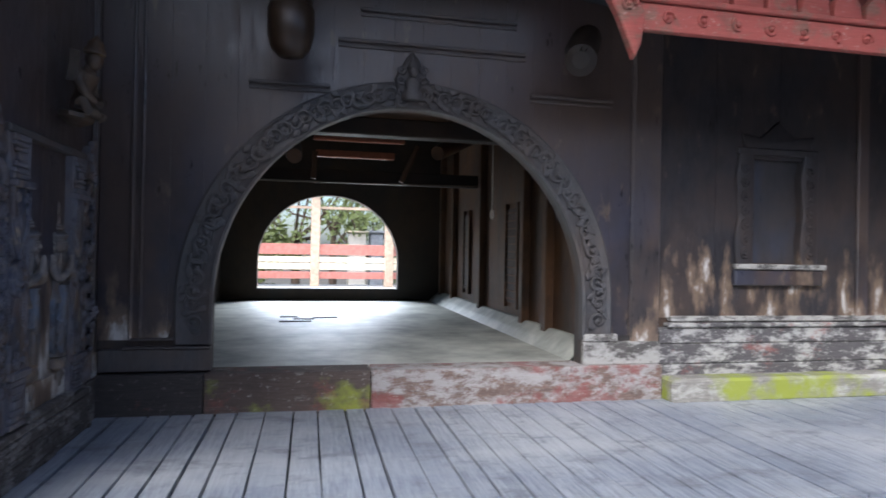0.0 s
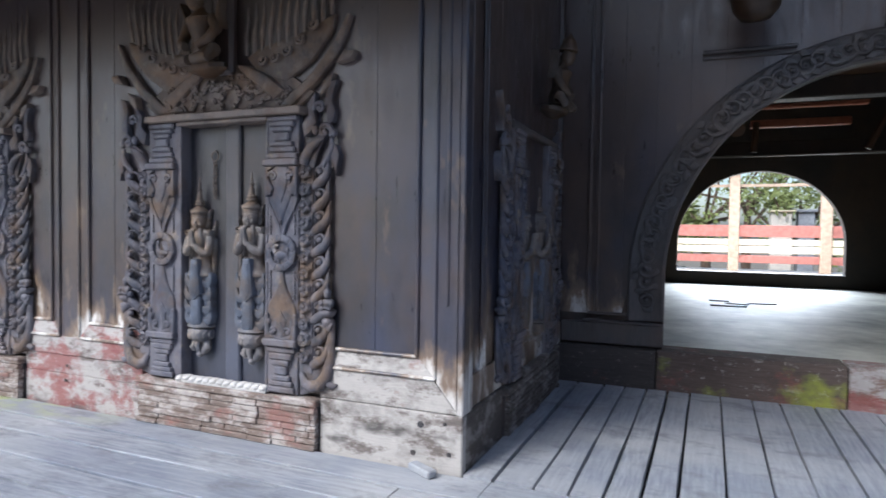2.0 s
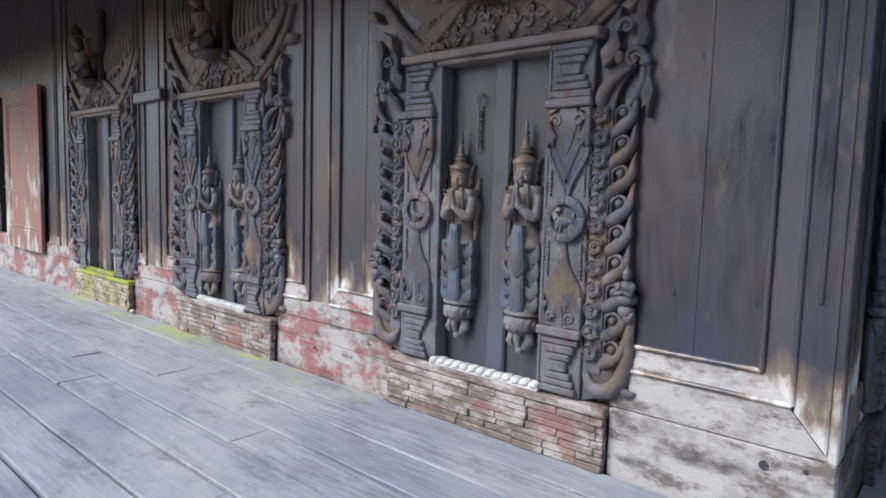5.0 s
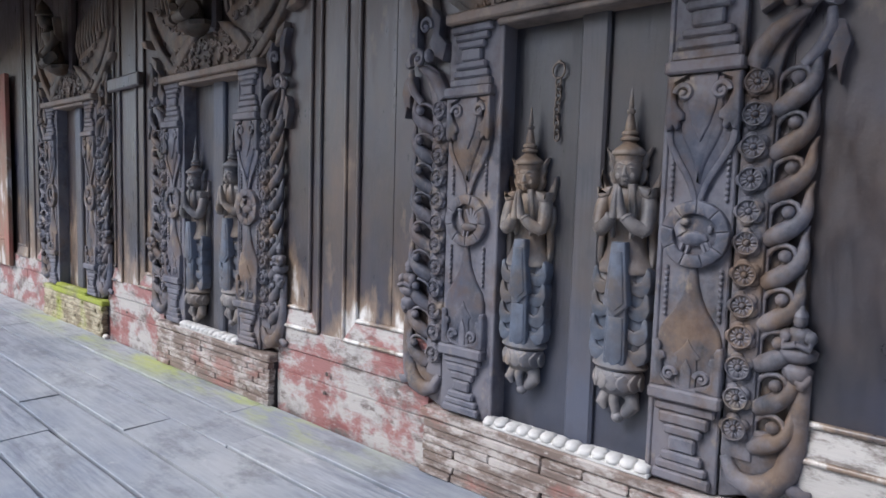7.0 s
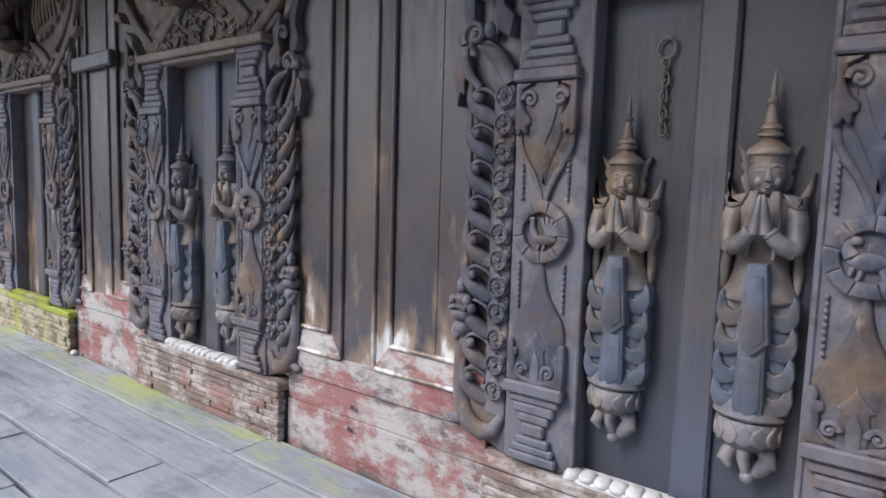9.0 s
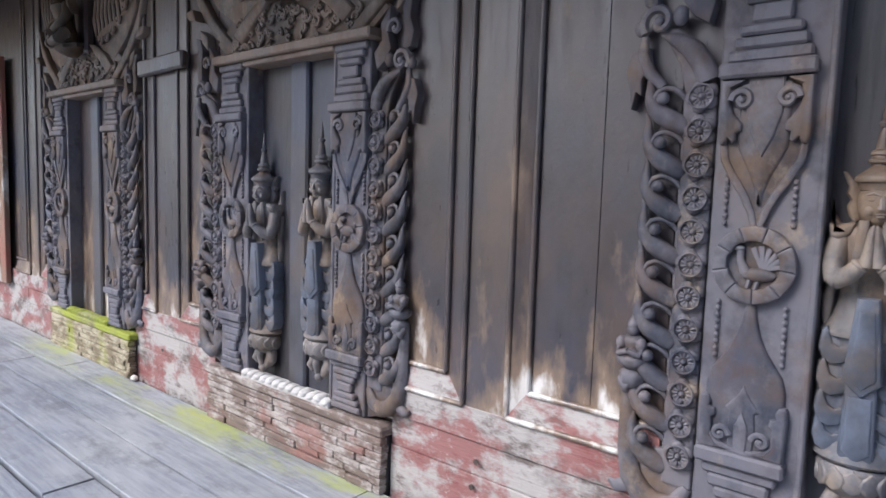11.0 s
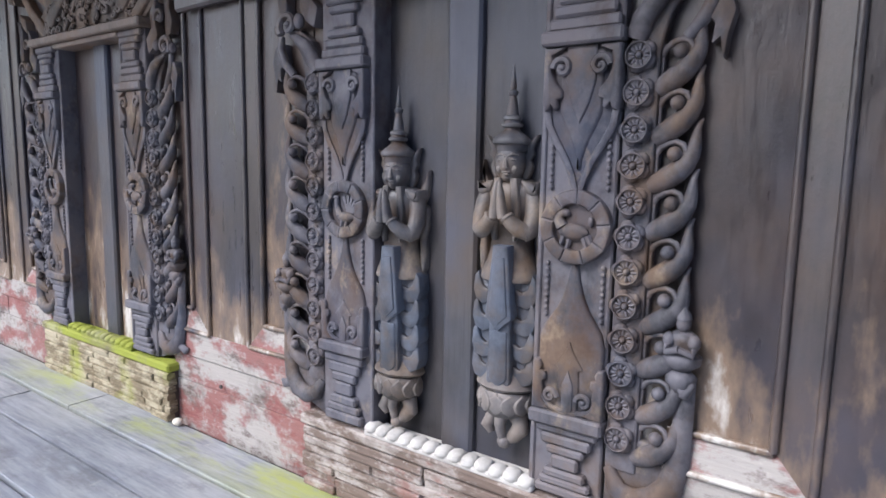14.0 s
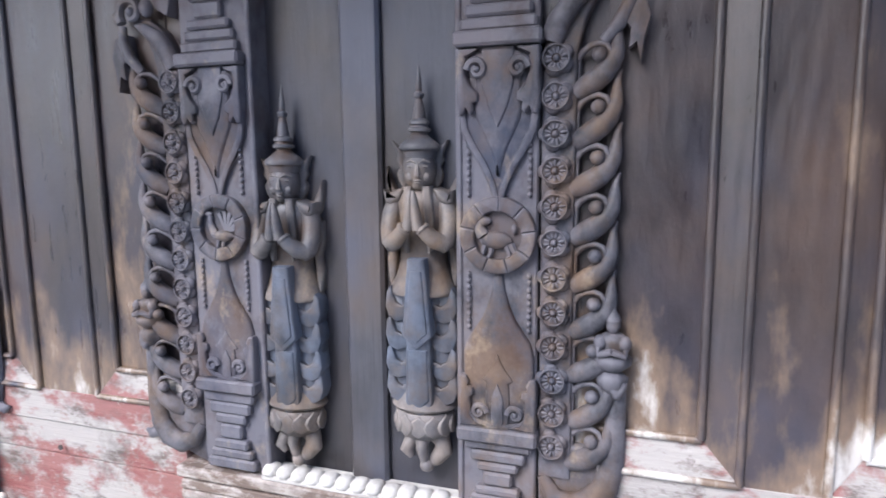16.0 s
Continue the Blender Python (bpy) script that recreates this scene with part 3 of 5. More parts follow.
# side wall of the recess
boards(wall_side, 0.1, 2.74, 0.36, 4.3, -0.03, WALL, 120, "y", 0.28)
part("corner_post", boxed(-0.05, 0.0, 0.1, 0.16, 0.34, 4.3, 0.006), TRIM, wall_side)
for ya in (0.36, 0.42, 2.52, 2.6):
    bead(wall_side, (-0.02, ya, 0.5 if ya < 1 else 0.4), (-0.02, ya, 4.2), 0.012, TRIM)
part("base_plank", boxed(-0.06, 0.003, 0.06, 2.64, -0.03, 0.345, 0.008), BRICK_GREY, wall_side)
part("rail", boxed(-0.05, -0.008, 0.16, 2.7, 0.35, 0.56, 0.006), TRIM, wall_side)


# ---- carved windows ----
def circle(c, r, n=20, squash=1.0):
    return [(c[0] + r * math.cos(2 * math.pi * k / n), c[1] + r * squash * math.sin(2 * math.pi * k / n)) for k in range(n)]


def both(pts):
    """A left half outline, bottom to top, closed with its mirror image about x = 0."""
    return pts + [(-x, z) for x, z in reversed(pts) if abs(x) > 1e-6]


def rosette_mesh():
    """A flower in a lobed dish: five broad outer petals, a ring of fine ones and a button."""
    bm = bmesh.new()
    face = Matrix.Rotation(radians(90), 4, "X")
    for k in range(5):
        a = 2 * math.pi * (k + 0.5) / 5
        m = Matrix.Translation((0.034 * math.cos(a), -0.008, 0.034 * math.sin(a))) @ Matrix.Rotation(-a, 4, "Y")
        ball(bm, (0, 0, 0), (0.0205, 0.015, 0.023), 12, 8, m)
    lathe(bm, [(0.0415, 0.0), (0.0415, 0.026), (0.039, 0.029), (0.036, 0.028), (0.035, 0.014), (0.0, 0.014)], 28, (0, 0, 0), 1, 0, 0, face)
    for k in range(12):
        a = 2 * math.pi * k / 12
        m = Matrix.Translation((0.024 * math.cos(a), -0.016, 0.024 * math.sin(a))) @ Matrix.Rotation(-a, 4, "Y")
        ball(bm, (0, 0, 0), (0.0125, 0.009, 0.0054), 6, 4, m)
    ball(bm, (0, -0.018, 0), (0.0105, 0.014, 0.0105), 9, 6)
    return put_mesh("rosette", bm, CARVED, 40)


def scroll_mesh(side):
    """One wave of the open scroll border: a fat stem that swells out of the border and rises to a point, with a curl over a bud."""
    m = Matrix.Scale(side, 4, (1, 0, 0))
    bm = bmesh.new()
    tube(bm, [(-0.07, -0.004, -0.098), (-0.05, -0.012, -0.086), (-0.022, -0.02, -0.07), (0.006, -0.024, -0.05), (0.028, -0.025, -0.026), (0.042, -0.024, 0.0),
              (0.048, -0.022, 0.026), (0.049, -0.019, 0.052), (0.05, -0.016, 0.076), (0.056, -0.014, 0.096), (0.062, -0.012, 0.106)],
         [0.026, 0.032, 0.0345, 0.033, 0.03, 0.025, 0.0195, 0.0145, 0.0105, 0.007, 0.003], 12, 0.95, m)
    tube(bm, [(-0.064, -0.002, 0.0), (-0.05, -0.012, 0.02), (-0.028, -0.02, 0.033), (-0.004, -0.026, 0.037), (0.018, -0.032, 0.029), (0.029, -0.036, 0.01), (0.028, -0.038, -0.01), (0.016, -0.04, -0.023), (0.0, -0.04, -0.024)],
         [0.0085, 0.0095, 0.0095, 0.009, 0.009, 0.0085, 0.008, 0.006, 0.003], 8, 0.9, m)
    ball(bm, (-0.002, -0.044, 0.002), (0.0215, 0.022, 0.0215), 12, 8, m)
    return put_mesh("scroll", bm, CARVED, 50)


def medallion(parent, x, z, kind, side):
    """A cracked ring with a small creature in low relief."""
    bm = bmesh.new()
    rng = random.Random(round(x * 100))
    n = 9
    turn = rng.uniform(0, 6.28)
    for k in range(n):
        a0, a1 = turn + 2 * math.pi * k / n + 0.003 + 0.0, turn + 2 * math.pi * (k + 1) / n - 0.004
        arc = [a0 + (a1 - a0) * j / 4 for j in range(5)]
        r1 = 0.08 - rng.uniform(0, 0.007)
        pts = [(x + 0.122 * math.cos(a), z + 0.122 * math.sin(a)) for a in arc] + [(x + r1 * math.cos(a), z + r1 * math.sin(a)) for a in reversed(arc)]
        plate(bm, pts, -0.01, -0.058 - rng.uniform(0, 0.003), 0.006)
    ring = part("medallion", bm, CARVED, parent, "cracked round medallion", 50)
    part("medallion_ground", plate(bmesh.new(), circle((x, z), 0.09, 24), 0.0, -0.036, 0.004), CARVED, parent)
    c = bmesh.new()
    x0, z0, x, z, y = x, z, 0.0, 0.0, 0.0
    if kind == 0:
        ball(c, (x - 0.005, y, z - 0.012), (0.042, 0.016, 0.023), 10, 6)
        tube(c, [(x - 0.035, y, z), (x - 0.048, y, z + 0.02), (x - 0.045, y, z + 0.036)], [0.018, 0.015, 0.014], 7)
        ball(c, (x - 0.034, y, z + 0.036), (0.02, 0.014, 0.012), 8, 5)
        tube(c, [(x - 0.05, y, z + 0.046), (x - 0.048, y, z + 0.066)], [0.006, 0.003], 5)
        ball(c, (x + 0.04, y, z + 0.016), (0.008, 0.01, 0.014), 6, 4)
        for dx, tx in ((-0.03, -0.038), (-0.015, -0.018), (0.02, 0.03), (0.032, 0.045)):
            tube(c, [(x + dx, y, z - 0.02), (x + tx, y, z - 0.048), (x + tx - 0.006, y, z - 0.056)], [0.009, 0.006, 0.005], 5)
    else:
        ball(c, (x + 0.012, y, z - 0.024), (0.04, 0.016, 0.017), 10, 6)
        tube(c, [(x - 0.016, y, z - 0.02), (x - 0.03, y, z + 0.012), (x - 0.03, y, z + 0.035)], [0.014, 0.009, 0.009], 7)
        ball(c, (x - 0.034, y, z + 0.04), (0.014, 0.01, 0.008), 6, 4)
        for k in range(6):
            a = radians(15 + 20 * k)
            tube(c, [(x + 0.02, y, z - 0.012), (x + 0.02 + 0.055 * math.cos(a), y + 0.006, z - 0.012 + 0.06 * math.sin(a))], [0.004, 0.007], 5, 0.6)
        for dx in (-0.006, 0.012):
            tube(c, [(x + dx, y, z - 0.035), (x + dx - 0.006, y, z - 0.062)], [0.006, 0.005], 5)
    c.transform(Matrix.Translation((x0, -0.044, z0)) @ Matrix.Diagonal((1.3, 1, 1.25, 1)))
    part("relief_creature", c, CARVED, ring, "", 60)


def stepped(parent, x, rows, y_front, name, material, seed):
    """Courses of small carved blocks: rows of half width, bottom, top."""
    rng = random.Random(seed)
    bm = bmesh.new()
    for hw, z0, z1 in rows:
        n = 1
        a = x - hw
        for k in range(n):
            b = a + 2 * hw / n
            box(bm, a + 0.0006, b - 0.0006, y_front + rng.uniform(-0.004, 0.004), 0.02, z0 + 0.0005, z1 - 0.0005 - rng.uniform(0, 0.003), 0.008)
            a = b
    return part(name, bm, material, parent)


ROSETTE = rosette_mesh()
SCROLLS = {1: scroll_mesh(1), -1: scroll_mesh(-1)}


def frame_side(win, s, kind, out=0.0, shelf=0.655):
    """One carved upright of a window frame; s is 1 or -1, out widens it, shelf is the height of its lower shelf."""
    dx = 0.02 if s > 0 else -out
    m = Matrix.Scale(s, 4, (1, 0, 0)) @ Matrix.Translation((-dx, 0, 0))
    edge = 0.655 - dx
    x = (0.52 - dx * (0.4 if s > 0 else 0.8)) * s
    part("column", boxed(min(0.385 * s, edge * s), max(0.385 * s, edge * s), -0.028, 0.14, 0.34, 2.2, 0.006), CARVED, win)
    part("edge_strip", boxed(min(0.372 * s, 0.392 * s), max(0.372 * s, 0.392 * s), -0.036, 0.14, 0.34, 2.2, 0.005), CARVED, win)
    # foot: stepped courses narrowing down to a neck, then a small stepped base
    g = shelf - 0.355
    stepped(win, x, [(hw, 0.352 + g * a, 0.352 + g * b) for hw, a, b in ((0.108, 0, 0.13), (0.094, 0.13, 0.24), (0.076, 0.24, 0.36), (0.05, 0.36, 0.54), (0.07, 0.54, 0.66), (0.092, 0.66, 0.8), (0.112, 0.8, 0.92))], -0.056, "stepped_foot", CARVED, 5 + s)
    part("shelf", boxed(x - 0.132, x + 0.132, -0.078, 0.0, shelf - 0.025, shelf + 0.024, 0.008), CARVED, win)
    # lower leaf: an onion shape that narrows up to the medallion, with a small flame on it
    b0 = shelf + 0.024
    leaf = [(-0.112, b0), (-0.116, b0 + 0.12), (-0.116, 0.9), (-0.104, 0.945), (-0.08, 0.98), (-0.056, 1.015), (-0.036, 1.06), (-0.022, 1.11), (-0.012, 1.18)]
    b = bmesh.new()
    plate(b, [(x + p, z) for p, z in both(leaf)], 0, -0.044, 0.012)
    h = 0.9 - b0
    plate(b, [(x + p, b0 + h * f) for p, f in both([(-0.036, 0), (-0.04, 0.4), (-0.036, 0.62), (-0.05, 0.66), (-0.03, 0.78), (-0.014, 0.88), (0, 1.02)])], 0, -0.05, 0.005)
    plate(b, [(x + p, b0 + h * f) for p, f in both([(-0.018, 0), (-0.02, 0.4), (0, 0.62)])], 0, -0.055, 0.003)
    for q in (-1, 1):
        curl(b, (x + q * 0.06, b0 + 0.052), 0.026, radians(90 + 90 * q), -q * 1.15, -0.056, 0.0105)
        plate(b, [(x + q * p, b0 + z) for p, z in ((0.125, 0), (0.128, 0.16), (0.122, 0.172), (0.104, 0.17), (0.094, 0.15), (0.1, 0.135), (0.082, 0.13), (0.078, 0.108), (0.09, 0.098), (0.086, 0.07), (0.09, 0.04), (0.07, 0.014), (0.04, 0.0))], 0, -0.06, 0.008)
    tube(b, [(x + 0.095 * math.cos(t), -0.048, b0 + 0.052 - 0.05 * math.sin(t)) for t in [math.pi * k / 10 for k in range(11)]], 0.009, 6)
    part("lower_leaf", b, CARVED, win, "", 45)
    # upper leaf: a hanging heart whose raised border runs down to a point, scrolls and lobed leaves above
    b = bmesh.new()
    heart = [(-0.012, 1.385), (-0.024, 1.44), (-0.05, 1.5), (-0.085, 1.555), (-0.116, 1.61), (-0.124, 1.66), (-0.118, 1.72), (-0.118, 1.86)]
    plate(b, [(x + p, z) for p, z in both(heart)], 0, -0.04, 0.01)
    plate(b, [(x + p * 0.62, 1.47 + (z - 1.385) * 0.8) for p, z in both(heart)], 0, -0.05, 0.014)
    plate(b, [(x + p, z) for p, z in both([(0, 1.62), (-0.03, 1.68), (-0.05, 1.75), (-0.05, 1.86)])], 0, -0.057, 0.006)
    for q in (-1, 1):
        tube(b, [(x + q * p, -0.042, z) for p, z in ((0.004, 1.39), (0.02, 1.45), (0.045, 1.505), (0.08, 1.56), (0.108, 1.615), (0.115, 1.67), (0.108, 1.71))], [0.009, 0.011, 0.012, 0.0125, 0.0125, 0.011, 0.006], 7, 0.8)
        curl(b, (x + q * 0.064, 1.795), 0.032, radians(90 - 90 * q), q * 1.2, -0.058, 0.0135)
        plate(b, [(x + q * p, z) for p, z in ((0.128, 1.858), (0.13, 1.69), (0.122, 1.66), (0.106, 1.662), (0.1, 1.68), (0.086, 1.662), (0.074, 1.672), (0.076, 1.695), (0.06, 1.7), (0.06, 1.725), (0.086, 1.75), (0.1, 1.785), (0.096, 1.83), (0.06, 1.858))], 0, -0.064, 0.009)
    part("upper_leaf", b, CARVED, win, "", 45)
    # strings of beads
    for q in (-1, 1):
        b = bmesh.new()
        for k in range(9):
            for z in (0.985 + 0.022 * k, 1.415 + 0.022 * k):
                ball(b, (x + q * 0.098, -0.034, z), (0.0085, 0.009, 0.0095), 6, 4)
        part("bead_string", b, CARVED, win, "", 60)
    medallion(win, x, 1.288, kind, s)
    # head
    part("shelf", boxed(x - 0.136, x + 0.136, -0.08, 0.0, 1.862, 1.908, 0.008), CARVED, win)
    stepped(win, x, [(0.12, 1.908, 1.95), (0.105, 1.95, 1.99), (0.09, 1.99, 2.025), (0.058, 2.025, 2.085), (0.08, 2.085, 2.12), (0.1, 2.12, 2.155), (0.12, 2.155, 2.195)], -0.055, "stepped_head", CARVED, 15 + s)
    # rosettes on a curved strip
    strip = [(0.662, 0.5), (0.765, 0.5), (0.762, 1.2), (0.766, 1.83), (0.79, 1.93), (0.84, 2.02), (0.86, 2.06), (0.8, 2.05), (0.73, 2.0), (0.685, 1.92), (0.662, 1.83)]
    part("rosette_strip", plate(bmesh.new(), strip, 0.03, -0.022, 0.008, m), CARVED, win)
    for k in range(12):
        part("rosette", ROSETTE, CARVED, win, "", None, pose((0.706 - dx) * s, -0.02, 0.611 + 0.1097 * k, 0, 72 * k + random.Random(k).uniform(-9, 9), 0))
    part("scroll_back", plate(bmesh.new(), [(0.76, 0.5), (0.772, 0.5), (0.774, 1.85), (0.762, 1.85)], 0.03, -0.008, 0.005, m), CARVED, win)
    for k in range(9):
        part("scroll", SCROLLS[s], CARVED, win, "", None, pose((0.832 - dx) * s, 0.0, 0.645 + 0.1465 * k, 0, random.Random(k).uniform(-3, 3), 0))
    # hooked stem, and the small carved figure that sits on it
    b = bmesh.new()
    tube(b, [(0.905, -0.01, 0.86), (0.9, -0.012, 0.72), (0.895, -0.014, 0.58), (0.875, -0.018, 0.49), (0.83, -0.024, 0.435), (0.77, -0.026, 0.415), (0.71, -0.022, 0.435), (0.675, -0.014, 0.5)],
         [0.026, 0.031, 0.037, 0.043, 0.046, 0.042, 0.034, 0.02], 9, 0.75, m)
    tube(b, [(0.885, -0.015, 0.45), (0.93, -0.02, 0.43), (0.955, -0.018, 0.445)], [0.028, 0.022, 0.008], 7, 0.8, m)
    plate(b, [(0.66, 0.34), (0.76, 0.37), (0.85, 0.43), (0.87, 0.56), (0.8, 0.61), (0.66, 0.62)], 0.03, -0.012, 0.01, m)
    part("hooked_stem", b, CARVED, win, "", 50)
    b = bmesh.new()
    c = (0.888, -0.03, 0)
    m_all = m
    m = m @ Matrix.Translation((c[0], 0, 0.9)) @ Matrix.Diagonal((0.8, 0.9, 0.95, 1)) @ Matrix.Translation((-c[0], 0, -0.9))
    lathe(b, [(0.02, 0.8), (0.05, 0.83), (0.056, 0.86), (0.035, 0.875)], 12, c, 0.8, 6, 0.1, m)
    lathe(b, [(0.03, 0.875), (0.07, 0.9), (0.075, 0.925), (0.045, 0.94), (0.05, 0.97), (0.055, 0.99), (0.03, 1.005)], 12, c, 0.7, 0, 0, m)
    for q in (-1, 1):
        ball(b, (c[0] + q * 0.045, -0.05, 0.975), (0.026, 0.025, 0.026), 8, 5, m)
        tube(b, [(c[0] + q * 0.05, -0.045, 0.97), (c[0] + q * 0.045, -0.075, 0.94), (c[0], -0.085, 0.955)], [0.016, 0.014, 0.012], 6, 1, m)
    ball(b, (c[0], -0.035, 1.03), (0.028, 0.028, 0.03), 9, 6, m)
    lathe(b, [(0.03, 1.045), (0.026, 1.06), (0.014, 1.075), (0.008, 1.09), (0.002, 1.11)], 8, (c[0], -0.035, 0), 1, 0, 0, m)
    part("finial_figure", b, CARVED, win, "", 60)
    b = bmesh.new()
    for q, tilt in ((-1, 34), (0, 0), (1, -34)):
        t = m_all @ Matrix.Translation((0.905, -0.036, 0.81)) @ Matrix.Rotation(radians(-tilt), 4, "Y")
        ball(b, (0, 0, 0.012), (0.017, 0.022, 0.034), 8, 6, t)
    part("leaf_collar", b, CARVED, win, "", 60)
    m = m_all
    # flame scrolls at the head of the upright
    b = bmesh.new()
    tube(b, [(0.69, -0.02, 1.87), (0.712, -0.03, 1.925), (0.755, -0.034, 1.98), (0.81, -0.034, 2.015), (0.85, -0.03, 2.03)], [0.036, 0.036, 0.031, 0.02, 0.006], 10, 0.8, m)
    tube(b, [(0.84, -0.02, 1.86), (0.885, -0.028, 1.91), (0.912, -0.03, 1.97), (0.908, -0.03, 2.03)], [0.018, 0.022, 0.02, 0.014], 8, 0.9, m)
    curl(b, (0.862, 2.075), 0.056, radians(-40), 1.1, -0.036, 0.018, m)
    curl(b, (0.815, 2.23), 0.042, radians(200), -1.1, -0.032, 0.015, m)
    plate(b, [(0.9, 2.0), (0.945, 1.985), (0.968, 1.92), (0.952, 1.86), (0.944, 1.79), (0.93, 1.85), (0.91, 1.835), (0.914, 1.89), (0.888, 1.92)], 0.02, -0.036, 0.003, m)
    plate(b, [(0.87, 2.12), (0.915, 2.135), (0.932, 2.2), (0.908, 2.265), (0.918, 2.33), (0.945, 2.4), (0.89, 2.385), (0.862, 2.31), (0.872, 2.225)], 0.02, -0.034, 0.004, m)
    plate(b, [(0.7, 2.05), (0.75, 2.08), (0.79, 2.14), (0.77, 2.2), (0.785, 2.33), (0.72, 2.26), (0.73, 2.18), (0.68, 2.13)], 0.03, -0.034, 0.004, m)
    ball(b, (0.79, -0.035, 2.085), (0.026, 0.024, 0.034), 8, 6, m)
    ball(b, (0.925, -0.03, 2.06), (0.022, 0.022, 0.028), 8, 6, m)
    part("flame_scroll", b, CARVED, win, "", 50)


def pediment(win):
    """The carved head of a window: two splayed wings of leaves round a middle field of foliage."""
    part("lintel", boxed(-0.68, 0.68, -0.09, 0.12, 2.195, 2.245, 0.008), PEDIMENT, win)
    part("lintel_lip", boxed(-0.4, 0.4, -0.06, 0.12, 2.165, 2.195, 0.006), PEDIMENT, win)
    rng = random.Random(4)
    field = bmesh.new()
    plate(field, both([(-0.62, 2.25), (-0.74, 2.34), (-0.5, 2.5), (-0.2, 2.52), (0, 2.6)]), 0.03, -0.012, 0.008)
    for k in range(80):
        x = rng.uniform(-0.54, 0.54)
        z = rng.uniform(2.27, 2.51 - 0.16 * abs(x))
        curl(field, (x, z), rng.uniform(0.02, 0.034), rng.uniform(0, 6), rng.choice((-1, 1)) * 0.9, -0.026, 0.011)
    part("foliage_field", field, PEDIMENT, win, "", 50)
    for s in (-1, 1):
        m = Matrix.Scale(s, 4, (1, 0, 0))
        b = bmesh.new()
        plate(b, [(0.46, 2.25), (0.57, 2.25), (0.78, 2.41), (0.94, 2.59), (1.02, 2.8), (0.99, 2.81), (0.9, 2.65), (0.74, 2.47), (0.54, 2.32)], 0.03, -0.03, 0.012, m)
        plate(b, [(0.44, 2.3), (0.52, 2.36), (0.4, 2.46), (0.24, 2.54), (0.12, 2.56), (0.2, 2.48), (0.32, 2.4)], 0.03, -0.045, 0.014, m)
        plate(b, [(0.93, 2.5), (1.03, 2.52), (1.06, 2.57), (0.98, 2.58)], 0.03, -0.05, 0.01, m)
        plate(b, [(0.8, 2.3), (0.88, 2.36), (0.9, 2.44), (0.82, 2.4)], 0.03, -0.04, 0.01, m)
        part("wing_leaf", b, PEDIMENT, win, "", 45)
        b = bmesh.new()
        plate(b, [(0.3, 2.5), (0.52, 2.42), (0.72, 2.54), (0.88, 2.72), (0.9, 2.82), (0.62, 2.72), (0.3, 2.66), (0.2, 2.6)], 0.03, -0.02, 0.01, m)
        for k in range(5):
            curl(b, (0.34 + 0.1 * k, 2.57 + 0.012 * k * k), 0.038, 0.5, -1.0, -0.04, 0.014, m)
        part("leaf_curls", b, PEDIMENT, win, "", 50)
        for k in range(11):
            b = bmesh.new()
            x0 = 0.19 + 0.068 * k
            z0 = 2.62 + 0.002 * k * k
            h = 0.34 - 0.008 * abs(k - 3) + 0.013 * k
            tube(b, [(x0, -0.01, z0), (x0 + 0.01, -0.03, z0 + h * 0.35), (x0 + 0.03, -0.03, z0 + h * 0.7), (x0 + 0.02, -0.022, z0 + h)], [0.015, 0.018, 0.013, 0.003], 6, 0.7, m)
            part("flame", b, PEDIMENT, win, "", 50)


def carved_window(name, label, crest=True, out=0.018, shelves=(0.69, 0.633), stile=(-0.067, 0.082), leaf_wood=None):
    win = thing(name, label, "window", kind="structure")
    part("door_leaf", boxed(-0.42, stile[0], 0.064, 0.1, 0.33, 2.2, 0.004), leaf_wood or DOORWOOD, win)
    part("door_leaf", boxed(stile[1], 0.42, 0.06, 0.1, 0.33, 2.2, 0.004), leaf_wood or DOORWOOD, win)
    part("centre_stile", boxed(stile[0], stile[1], 0.03, 0.1, 0.33, 2.2, 0.012), STILE, win)
    frame_side(win, -1, 1, out, shelves[0])
    frame_side(win, 1, 0, 0.0, shelves[1])
    if crest:
        pediment(win)
    else:
        part("lintel", boxed(-0.68, 0.68, -0.04, 0.12, 2.195, 2.25, 0.008), TRIM_DARK, win)
    return win


window_1 = carved_window("window_1", "closed dark teak window with deeply carved frame and pediment", True, 0.036, (0.661, 0.69), (-0.03, 0.1))
window_1.matrix_basis = pose(XW[0], 0, 0)
window_2 = carved_window("window_2", "closed blue-grey teak window with carved rosettes and scrolls")
window_2.matrix_basis = pose(XW[1], 0, 0)
window_3 = carved_window("window_3", "closed brown teak window with carved frame and scuffed leaf", leaf_wood=WALL)
window_3.matrix_basis = pose(XW[2], 0, 0)
window_4 = carved_window("window_4", "closed dark teak window with carved frame in the recess", False)
window_4.matrix_basis = pose(-0.01, 1.56, 0, 0, 0, 90)


def petal_mesh(material):
    bm = bmesh.new()
    ball(bm, (0, 0, 0), (0.036, 0.046, 0.024), 12, 8)
    for v in bm.verts:
        v.co.x = math.copysign(abs(v.co.x / 0.036) ** 0.6 * 0.0325, v.co.x)
    return put_mesh("petal", bm, material, 60)


def brick_meshes(material, tag):
    out = []
    for k, L in enumerate((0.2, 0.42, 0.7)):
        bm = boxed(-L / 2, L / 2, -0.05, 0.0, 0.0, 0.038, 0.006)
        rng = random.Random(k + tag)
        for v in bm.verts:
            v.co += Vector((rng.uniform(-0.002, 0.002), rng.uniform(-0.004, 0.002), rng.uniform(-0.002, 0.002)))
        out.append((L, put_mesh("brick", bm, material)))
    return out


